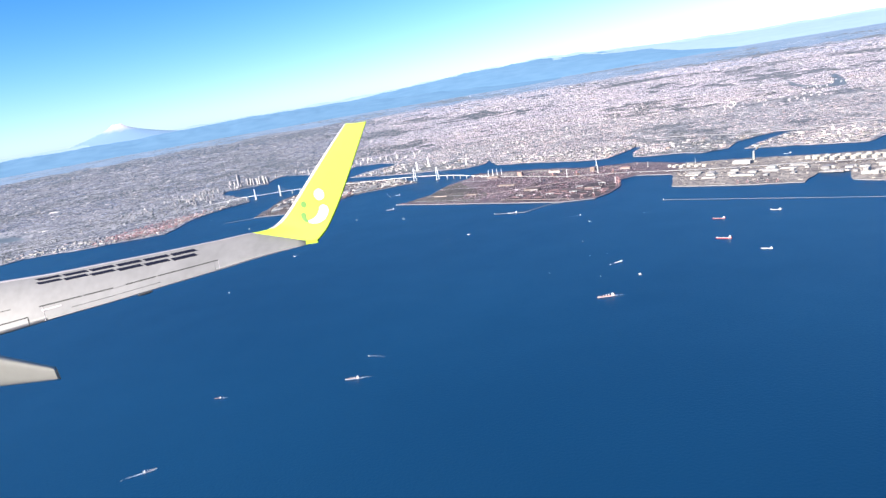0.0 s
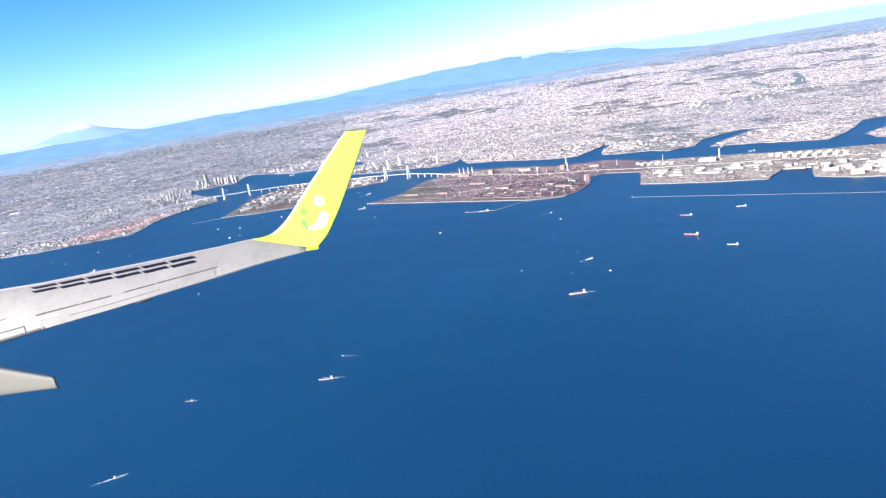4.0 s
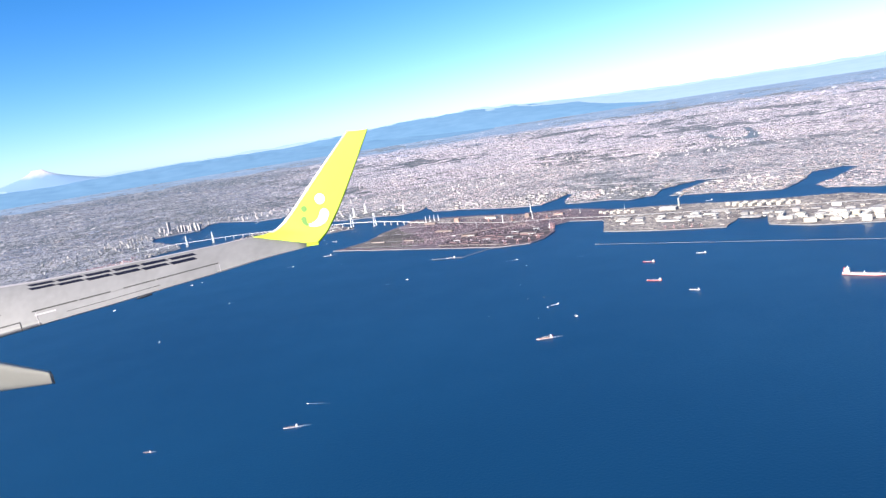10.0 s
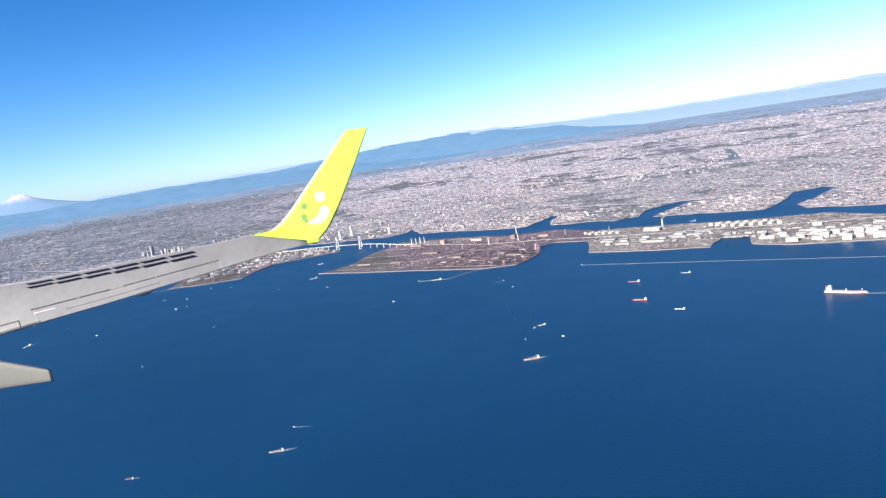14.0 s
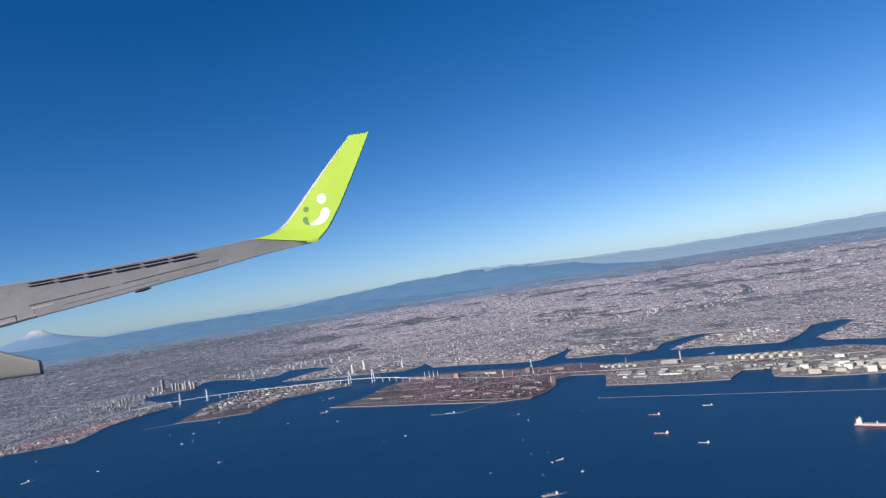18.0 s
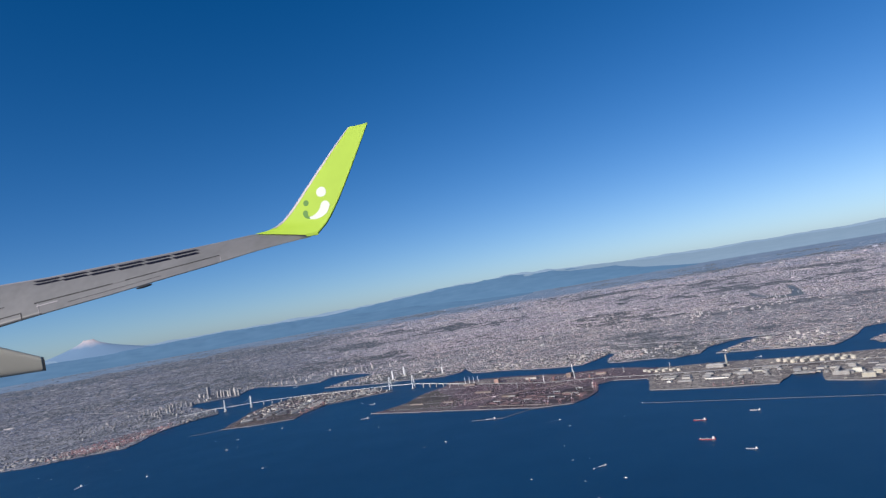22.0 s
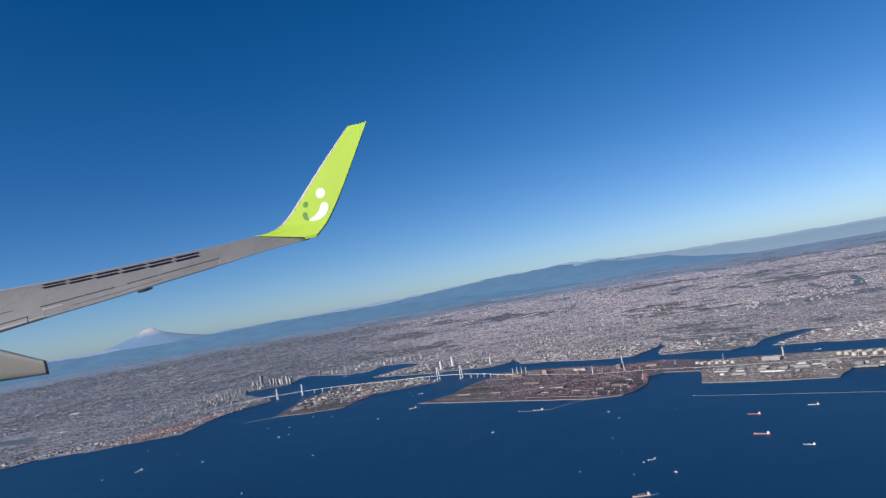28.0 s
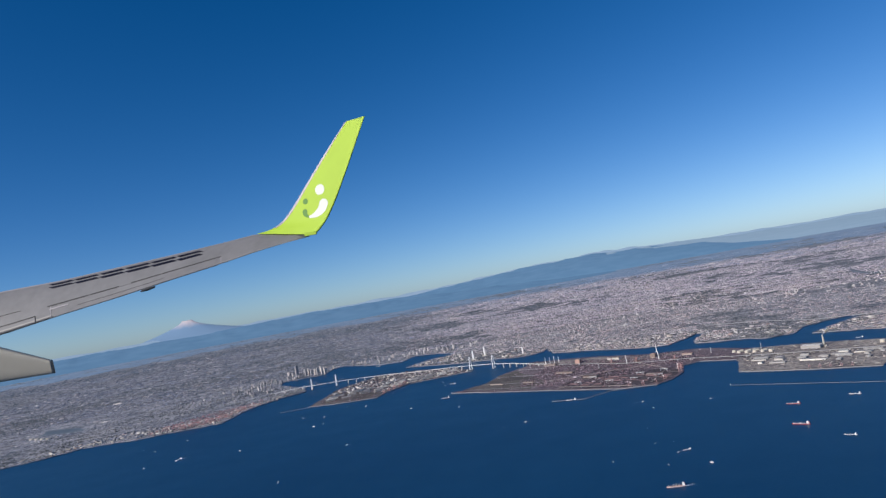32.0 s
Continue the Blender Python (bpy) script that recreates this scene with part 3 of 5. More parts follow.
def wing_patch(spans, c0, c1, lift, thick, n=6, skew=0.0):
    """A plate that lies on the wing's upper skin."""
    bm = bmesh.new()
    grid = []
    for k, s in enumerate(spans):
        row = []
        for j in range(n + 1):
            c = c0 + (c1 - c0) * j / n
            p, nrm, _ = on_wing(s + skew * j / n, c, lift)
            row.append((bm.verts.new(p), bm.verts.new(p - nrm * thick)))
        grid.append(row)
    for a, b in zip(grid, grid[1:]):
        for j in range(n):
            bm.faces.new((a[j][0], b[j][0], b[j + 1][0], a[j + 1][0]))
            bm.faces.new((a[j][1], a[j + 1][1], b[j + 1][1], b[j][1]))
        bm.faces.new((a[0][0], a[0][1], b[0][1], b[0][0]))
        bm.faces.new((a[n][0], b[n][0], b[n][1], a[n][1]))
    for e in (grid[0], grid[-1]):
        for j in range(n):
            bm.faces.new((e[j][0], e[j + 1][0], e[j + 1][1], e[j][1]))
    return bm


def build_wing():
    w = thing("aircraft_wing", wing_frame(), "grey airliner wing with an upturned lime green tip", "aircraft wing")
    # skin: upper and lower surface in one closed loft
    bm = bmesh.new()
    spans = [-6 + 0.25 * k for k in range(47)]
    cs = [0, 0.01, 0.03, 0.07, 0.13, 0.2, 0.3, 0.4, 0.5, 0.6, 0.7, 0.8, 0.9, 1.0]
    loops = []
    for s in spans:
        top = [on_wing(s, c)[0] for c in cs]
        low = []
        for c in cs[-2:0:-1]:
            p, nrm, ch = on_wing(s, c)
            t = max(0.0, 0.30 * math.sqrt(c) - 0.126 * c - 0.35 * c ** 2 + 0.176 * c ** 3)
            low.append(p - nrm * t * 0.75 * ch.length)
        loops.append([bm.verts.new(p) for p in top + low])
    for a, b in zip(loops, loops[1:]):
        for k in range(len(a)):
            bm.faces.new((a[k], b[k], b[(k + 1) % len(a)], a[(k + 1) % len(a)]))
    bm.faces.new(loops[0])
    bm.faces.new(loops[-1][::-1])
    part("wing_skin", bm, WING, w, "light grey painted wing skin", True)
    seq = [0.25 * k for k in range(-24, 20)]
    part("leading_edge", wing_patch(seq, 0.0, 0.05, 0.004, 0.01, 5), SLAT, w, "bare metal leading edge")
    part("aileron", wing_patch([0.85 + 0.2 * k for k in range(16)], 0.715, 0.985, 0.006, 0.02), WING, w, "grey hinged aileron")
    for s0, s1 in ((0.75, 1.52), (1.55, 2.08), (2.30, 2.84), (2.87, 3.92)):
        part("aileron_gap", wing_patch([s0 + (s1 - s0) * k / 5 for k in range(6)], 0.672, 0.697, 0.006, 0.01, 2), GAP, w, "dark hinge gap")
    part("hinge_bracket", wing_patch([2.10, 2.28], 0.665, 0.70, 0.008, 0.01, 2), WING, w, "pale hinge bracket")
    part("hinge_bracket", wing_patch([0.78, 0.96, 1.14], 0.76, 0.79, 0.012, 0.01, 2), SLAT, w, "pale hinge bracket")
    part("aileron_gap", wing_patch([3.92, 3.928], 0.70, 0.97, 0.004, 0.006, 6), SLAT, w, "thin pale end gap")
    part("aileron_gap", wing_patch([0.80, 0.808], 0.70, 0.99, 0.007, 0.01, 6), SLAT, w, "pale end gap")
    part("trim_tab_gap", wing_patch([1.3 + 0.2 * k for k in range(9)], 0.86, 0.87, 0.009, 0.01, 2), GAP, w, "thin dark tab seam")
    part("flap_gap", wing_patch([-6 + 0.25 * k for k in range(27)], 0.82, 0.84, 0.006, 0.01, 2), GAP, w, "dark flap seam")
    part("flap_gap", wing_patch([0.5, 0.515], 0.82, 0.99, 0.007, 0.01, 6), GAP, w)
    part("spoiler_gap", wing_patch([-6 + 0.25 * k for k in range(26)], 0.60, 0.61, 0.006, 0.01, 2), GAP, w)
    for s in (-2.2,):
        part("skin_seam", wing_patch([s, s + 0.012], 0.06, 0.67, 0.003, 0.004, 6), GAP, w)
    # the marking on the upper skin, as plain bars
    for k in range(6):
        s, c0, high = 0.78 + 0.47 * k, 0.09 + 0.012 * k, 0.052 + 0.007 * k
        for c1 in (c0, c0 + 1.7 * high):
            part("marking_bar", wing_patch([s, s + 0.1, s + 0.2, s + 0.3, s + 0.41], c1, c1 + high, 0.006, 0.006, 4, skew=0.07), NAVY, w, "navy painted marking bar")
    p, nrm, c = on_wing(2.45, 0.985)
    q, _, _ = on_wing(2.72, 0.985)
    bm = bmesh.new()
    loops = []
    for k in range(7):
        f = k / 6
        rad = 0.034 * math.sin(math.pi * (0.08 + 0.84 * f)) ** 0.6
        loops.append([bm.verts.new(p + (q - p) * f + c.normalized() * (0.02 + rad * 0.7 * math.cos(t)) + nrm * (rad * math.sin(t) - 0.03)) for t in [math.pi * j / 5 for j in range(10)]])
    for u, v in zip(loops, loops[1:]):
        for k in range(10):
            bm.faces.new((u[k], v[k], v[(k + 1) % 10], u[(k + 1) % 10]))
    bm.faces.new(loops[0])
    bm.faces.new(loops[-1][::-1])
    part("hinge_fairing", bm, DARK, w, "small dark hinge fairing")
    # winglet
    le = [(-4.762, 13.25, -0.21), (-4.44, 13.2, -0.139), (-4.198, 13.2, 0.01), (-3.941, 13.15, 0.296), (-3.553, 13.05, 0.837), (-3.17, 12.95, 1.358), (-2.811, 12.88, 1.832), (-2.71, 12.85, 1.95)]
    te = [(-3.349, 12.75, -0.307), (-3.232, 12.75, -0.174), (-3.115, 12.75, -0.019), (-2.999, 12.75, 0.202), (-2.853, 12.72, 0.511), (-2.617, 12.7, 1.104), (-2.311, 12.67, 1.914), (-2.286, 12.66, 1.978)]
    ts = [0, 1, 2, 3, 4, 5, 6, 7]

    def smooth_at(line, v):
        """A point on the rounded curve through the stations."""
        k = min(len(ts) - 2, max(0, int(v)))
        f = v - k
        p0, p1, p2, p3 = (Vector(line[min(len(line) - 1, max(0, k + j))]) for j in (-1, 0, 1, 2))
        return 0.5 * (2 * p1 + (p2 - p0) * f + (2 * p0 - 5 * p1 + 4 * p2 - p3) * f * f + (3 * p1 - p0 - 3 * p2 + p3) * f ** 3)

    def on_let(v, c, lift=0.0):
        a, b = smooth_at(le, v), smooth_at(te, v)
        d = b - a
        nrm = d.cross(Vector((0.45, -0.1, 0.9))).normalized()
        if nrm.y > 0:
            nrm = -nrm
        t = 0.30 * math.sqrt(max(c, 0)) - 0.126 * c - 0.35 * c ** 2 + 0.176 * c ** 3
        return a + d * c + nrm * (max(0, t) * 0.16 * d.length + lift), nrm, d

    bm = bmesh.new()
    loops = []
    cs = sorted(cs + [(a + b) / 2 for a, b in zip(cs, cs[1:])] + [0.325, 0.375, 0.425, 0.475, 0.525, 0.575])
    for k in range(85):
        v = 7 * k / 84
        top = [on_let(v, c)[0] for c in cs]
        low = []
        for c in cs[-2:0:-1]:
            p, nrm, d = on_let(v, c)
            t = 0.30 * math.sqrt(c) - 0.126 * c - 0.35 * c ** 2 + 0.176 * c ** 3
            low.append(p - nrm * max(0, t) * 0.5 * d.length)
        loops.append([bm.verts.new(p) for p in top + low])
    for a, b in zip(loops, loops[1:]):
        for k in range(len(a)):
            bm.faces.new((a[k], b[k], b[(k + 1) % len(a)], a[(k + 1) % len(a)]))
    bm.faces.new(loops[0])
    bm.faces.new(loops[-1][::-1])
    let = part("winglet", bm, LIME, w, "glossy lime green upturned winglet", True)

    def let_sheet(name, grid, mat, label):
        """A painted area that follows the winglet's skin; grid: rows of (height, chord)."""
        bm = bmesh.new()
        top = [[bm.verts.new(on_let(v, c, 0.0035)[0]) for v, c in row] for row in grid]
        for a, b in zip(top, top[1:]):
            for k in range(len(a) - 1):
                bm.faces.new((a[k], a[k + 1], b[k + 1], b[k]))
        part(name, bm, mat, let, label)

    def let_strip(name, pts, width, mat, label):
        """A painted band along points (height, chord), with half widths in both for each."""
        let_sheet(name, [[(v + f * h[0], c + f * h[1]) for f in (-1, -0.75, -0.5, -0.25, 0, 0.25, 0.5, 0.75, 1)] for (v, c), h in zip(pts, width)], mat, label)

    def on_face(x, z):
        """Height and chord of the winglet's skin at x, z."""
        v, c = 3.0, 0.5
        for _ in range(12):
            p, pv, pc = on_let(v, c)[0], on_let(v + 0.01, c)[0], on_let(v, c + 0.01)[0]
            a, b, d, e = (pv.x - p.x) * 100, (pc.x - p.x) * 100, (pv.z - p.z) * 100, (pc.z - p.z) * 100
            det = a * e - b * d
            if abs(det) < 1e-9:
                break
            v, c = min(6.9, max(0.2, v + (e * (x - p.x) - b * (z - p.z)) / det)), min(0.98, max(0.02, c + (a * (z - p.z) - d * (x - p.x)) / det))
        return v, c

    mid = on_let(3.76, 0.56)[0] + Vector((-0.06, 0, 0.064))

    def let_dot(name, dx, dz, rad, mat, label):
        let_sheet(name, [[on_face(mid.x + dx + rad * q * math.cos(2 * math.pi * k / 28), mid.z + dz + rad * q * math.sin(2 * math.pi * k / 28)) for k in range(29)] for q in (0.0, 0.35, 0.7, 1)], mat, label)

    def let_comma(name, pts, mat, label):
        """A tapering painted stroke with a round head; points (across, up, half width)."""
        t = [math.dist(pts[0][:2], p[:2]) for p in pts]
        for k in range(1, len(t)):
            t[k] = t[k - 1] + math.dist(pts[k - 1][:2], pts[k][:2])
        fine = [[float(np.interp(f * t[-1] / 30, t, [p[i] for p in pts])) for i in range(3)] for f in range(31)]
        for _ in range(3):
            fine = [fine[0]] + [[(fine[k - 1][i] + 2 * fine[k][i] + fine[k + 1][i]) / 4 for i in range(3)] for k in range(1, 30)] + [fine[-1]]
        rows_ = []
        for k, (x, z, r) in enumerate(fine):
            p, q = fine[max(0, k - 1)], fine[min(30, k + 1)]
            ux, uz = q[0] - p[0], q[1] - p[1]
            ln = math.hypot(ux, uz)
            ux, uz = ux / ln, uz / ln
            steps = [(-r * math.cos(h), r * math.sin(h)) for h in (0.15, 0.5, 0.85, 1.2)] if k == 0 else []
            for back, half in steps + [(0, r)]:
                rows_.append([on_face(mid.x + x + ux * back - uz * half * g, mid.z + z + uz * back + ux * half * g) for g in (-1, -0.5, 0, 0.5, 1)])
        let_sheet(name, rows_, mat, label)

    let_dot("emblem_disc", 0, 0, 0.108, LOGO_W, "white painted disc")
    let_dot("emblem_disc", -0.337, -0.216, 0.062, LOGO_G, "green painted disc")
    let_comma("emblem_arc", [(0.09, -0.292, 0.10), (0.062, -0.385, 0.095), (-0.004, -0.458, 0.08), (-0.085, -0.508, 0.058), (-0.165, -0.534, 0.038), (-0.24, -0.54, 0.022)], LOGO_W, "white painted smile arc")
    let_comma("emblem_arc", [(-0.343, -0.43, 0.058), (-0.33, -0.478, 0.048), (-0.295, -0.518, 0.034), (-0.25, -0.535, 0.022), (-0.205, -0.538, 0.012)], LOGO_G, "green painted end of the arc")
    let_strip("winglet_edge", [(7 * k / 28, 0.035) for k in range(5, 28)], [(0.0, 0.034)] * 23, SLAT, "bare metal edge strip")
    bm = bmesh.new()
    add_bar(bm, (-3.56, 12.72, -0.31), (-3.32, 12.70, -0.275), 0.05, 0.06)
    part("tip_light", bm, LIME, w, "small green navigation lamp housing")
    # flap track fairing: a boxy tapered pod with a flat, dark-rimmed end
    shape = [(math.cos(q), math.sin(q)) for q in [2 * math.pi * j / 28 for j in range(28)]]
    shape = [(math.copysign(abs(c) ** 0.45, c), math.copysign(abs(q) ** 0.62, q)) for c, q in shape]

    def ring(bm, x, grow=1.0):
        """The pod's outline at x."""
        f = (-8.49 - x) / 1.0
        top, low = -2.62 + 0.27 * max(0, f), -2.88 - 0.135 * max(0, f)
        mid, half, wide = (top + low) / 2, (top - low) / 2 * grow, (0.10 + 0.07 * f) * grow
        return [bm.verts.new((x - 0.7 * wide * c, 12.15 + wide * c - 0.35 * half * q, mid + half * q)) for c, q in shape]

    def pod_part(name, xs, grows, mat, label, under):
        bm = bmesh.new()
        loops = [ring(bm, x, g) for x, g in zip(xs, grows)]
        for u, v in zip(loops, loops[1:]):
            for k in range(28):
                bm.faces.new((u[k], v[k], v[(k + 1) % 28], u[(k + 1) % 28]))
        bm.faces.new(loops[0])
        bm.faces.new(loops[-1][::-1])
        return part(name, bm, mat, under, label, True)

    pod = pod_part("flap_fairing", [-12.9 + 0.2 * k for k in range(22)] + [-8.56, -8.515], [1.0] * 24, FAIRING, "smooth grey flap track fairing", w)
    rim = pod_part("end_rim", [-8.515, -8.514, -8.492, -8.491], [0.97, 1.02, 1.02, 0.97], DARK, "thin dark rubber end rim", pod)
    rim.data.polygons.foreach_set("use_smooth", [False] * len(rim.data.polygons))
    cap = pod_part("end_cap", [-8.49, -8.484], [0.965, 0.96], FAIRING, "flat grey end plate", pod)
    cap.data.polygons.foreach_set("use_smooth", [False] * len(cap.data.polygons))
    return w


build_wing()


# ---- city: uncounted small buildings ----
def blocks(name, centres, widths, depths, heights, turns, z0, material, label, category, taper=1.0):
    n = len(centres)
    f = np.clip((-170 - centres[:, 0]) / 110, 0, 1)
    centres = np.stack([centres[:, 0] - 20 * f * f * (3 - 2 * f), centres[:, 1]], 1)
    c, s = np.cos(turns), np.sin(turns)
    corner = np.array([(-1, -1), (1, -1), (1, 1), (-1, 1)]) * 0.5
    lx, ly = corner[None, :, 0] * widths[:, None], corner[None, :, 1] * depths[:, None]
    x, y = centres[:, 0, None] + c[:, None] * lx - s[:, None] * ly, centres[:, 1, None] + s[:, None] * lx + c[:, None] * ly
    v = np.zeros((n, 8, 3))
    v[:, :4, 0], v[:, 4:, 0], v[:, :4, 1], v[:, 4:, 1] = x, x, y, y
    v[:, :4, 2], v[:, 4:, 2] = z0, z0 + heights[:, None]
    if taper != 1.0:
        mid = centres[:, None, :]
        v[:, 4:, :2] = mid + (v[:, 4:, :2] - mid) * taper
    quad = np.array([(4, 5, 6, 7), (0, 1, 5, 4), (1, 2, 6, 5), (2, 3, 7, 6), (3, 0, 4, 7)])
    f = (np.arange(n)[:, None, None] * 8 + quad).reshape(-1, 4)
    me = bpy.data.meshes.new(name)
    me.vertices.add(n * 8)
    me.vertices.foreach_set("co", v.ravel())
    me.loops.add(f.size)
    me.loops.foreach_set("vertex_index", f.ravel().astype(np.int32))
    me.polygons.add(len(f))
    me.polygons.foreach_set("loop_start", np.arange(0, f.size, 4, dtype=np.int32))
    me.update()
    me.materials.append(material)
    return tagged(new(name, me), label, category, "", "stuff")


def city():
    rng = np.random.default_rng(5)
    lakes = [[(-520, 480), (-455, 472), (-480, 515), (-545, 535)], [(228, 858), (212, 800), (211, 750), (221, 712), (233, 712), (258, 775), (290, 880), (284, 882), (252, 790), (234, 748), (222, 752), (220, 800), (234, 856)]]
    # block colours change from band to band to imitate distance haze
    bands = (("near", 372, 820, HOUSES, 45000, 0.0014), ("middle", 820, 1750, HAZYMIDTOWN, 38000, 0.0017), ("far", 1750, 2500, HAZYSUBURB, 11000, 0.0024), ("outer", 2300, 2900, HAZYRIM, 3500, 0.003))
    # western copies of the bands, darkened and blued as if seen through haze
    dimmer = {"near": HAZYWESTSIDE, "middle": HAZYWESTHILL, "far": HAZYWESTFAR, "outer": HAZYRIM}
    for side, lo, hi, words in (("west", -52, -12, "dense low city blocks and houses"), ("centre", -12, 12, "dense pale city blocks with some towers"), ("north", 12, 50, "dense low city blocks spreading inland")):
        for band, r0, r1, material, count, size in bands:
            size *= 0.78 if side == "west" else 1.0
            r = 64 / rng.uniform(64 / (r1 * 1.12), 64 / (r0 * 0.9), count)
            b = np.radians(rng.uniform(lo, hi, count) + rng.normal(0, 3, count))
            x, y = HOME.x + r * np.sin(b), HOME.y + r * np.cos(b)
            ok = inside(MAINLAND, x, y)
            for lake in lakes:
                ok &= ~inside(lake, x, y)
            # wooded hills and parks stay open
            k = 1.2 if r1 < 1000 else 0.8 if r1 < 2000 else 0.4
            green = np.array([0.8 * noise.noise(Vector((px * 0.011 * k, py * 0.007 * k, 4.0))) + 0.62 * noise.noise(Vector((px * 0.05 * k, py * 0.036 * k, 8.0))) for px, py in zip(x, y)])
            edge = (0.02 if side == "west" else 0.22) + 0.06 * rng.random(count)
            wood = ok & (green >= edge)
            ok &= green < edge
            wx, wy, wr = x[wood], y[wood], r[wood]
            m = len(wx)
            blocks("woods_" + side + "_" + band, np.stack([wx, wy], 1), np.maximum(0.7, wr * size * 1.3) * rng.lognormal(0, 0.4, m), np.maximum(0.9, wr * size * 1.6) * rng.lognormal(0, 0.4, m), np.maximum(0.16, wr * 0.0002) * rng.lognormal(0, 0.4, m), rng.uniform(0, 3, m), 0.33, HAZYFARWOODS if r0 > 1500 else HAZYHILLWOODS if band == "middle" else WOODS if side == "west" else PARKS, "dark winter woods and parks among the houses", "woods", 0.55)
            x, y, r = x[ok], y[ok], r[ok]
            n = len(x)
            w = np.maximum(0.5, r * size) * rng.lognormal(0.15, 0.6, n)
            d = np.maximum(0.5, r * size) * rng.lognormal(0, 0.5, n)
            h = np.maximum(0.10, r * 0.00015) * rng.lognormal(0, 0.4, n)
            if r0 > 1500:
                h *= 0.5
            dense = np.array([noise.noise(Vector((px * 0.006, py * 0.006, 11.0))) for px, py in zip(x, y)])
            tall = rng.random(n) < np.clip(0.012 + 0.10 * dense, 0.003, 1)
            h[tall] *= rng.uniform(2.5, 5.0, tall.sum())
            turn = 0.6 * np.round(dense * 6) + rng.normal(0, 0.06, n)
            if r0 < 1500:
                # larger flats, schools and works stand out among the houses
                big = rng.random(n) < (0.085 if band == "near" else 0.06)
                k = int(big.sum())
                blocks("flats_" + side + "_" + band, np.stack([x[big], y[big]], 1), r[big] * size * 2.2 * rng.lognormal(0.1, 0.5, k), r[big] * size * 1.5 * rng.lognormal(0, 0.4, k), np.maximum(0.16, r[big] * 0.0003) * rng.lognormal(0, 0.45, k), turn[big], 0.33, FLATS, "pale apartment blocks, schools and works among the houses", "apartment blocks")
            blocks("city_district_" + side + "_" + band, np.stack([x, y], 1), w, d, h, turn, 0.33, dimmer[band] if side == "west" else material, words + (" in grey and beige" if band == "near" else " further inland" if band == "middle" else " painted bluer with haze towards the hills"), "city")


city()

slab("ground_coal_yard", ragged([(-62, 331), (-45, 328), (-39, 335), (-32, 348), (-31, 366), (-44, 368), (-58, 350)], 4, 1.0), 0.3, 0.375, COAL, "black and maroon coal and ore yard", "ground")
slab("ground_ore_yard", ragged([(-92, 352), (-66, 334), (-60, 350), (-46, 369), (-62, 385), (-84, 372)], 4, 1.0), 0.3, 0.37, COAL, "dark ore heaps in long rows", "ground")
slab("ground_open_field", ragged([(-150, 392), (-108, 363), (-100, 380), (-116, 420), (-122, 442), (-132, 432), (-138, 408)], 4, 1.2), 0.3, 0.37, FIELD, "dry olive-brown open ground", "ground")
slab("ground_island_field", ragged([(-243, 424), (-212, 421), (-211, 436), (-222, 452), (-245, 468)], 4, 1.0), 0.3, 0.37, FIELD, "dark olive open ground on the harbour island", "ground")

slab("ground_rear_yard", ragged([(-112, 465), (-97, 460), (-69, 445), (-42, 423), (-20, 416), (-22, 408), (-50, 412), (-80, 428), (-108, 448)], 4, 0.6), 0.3, 0.37, PLANT, "pale beige storage yard at the back of the works", "ground")
for road, (x0, y0, x1, y1) in enumerate(((-146, 391, -104, 366), (-140, 402, -96, 378), (-134, 424, -88, 398), (-122, 443, -80, 420))):
    dx, dy = x1 - x0, y1 - y0
    nx, ny = -dy / math.hypot(dx, dy) * 0.35, dx / math.hypot(dx, dy) * 0.35
    slab("road_works", [(x0 + nx, y0 + ny), (x0 - nx, y0 - ny), (x1 - nx, y1 - ny), (x1 + nx, y1 + ny)], 0.3, 0.385 + 0.004 * road, ROAD, "straight pale works road", "road")


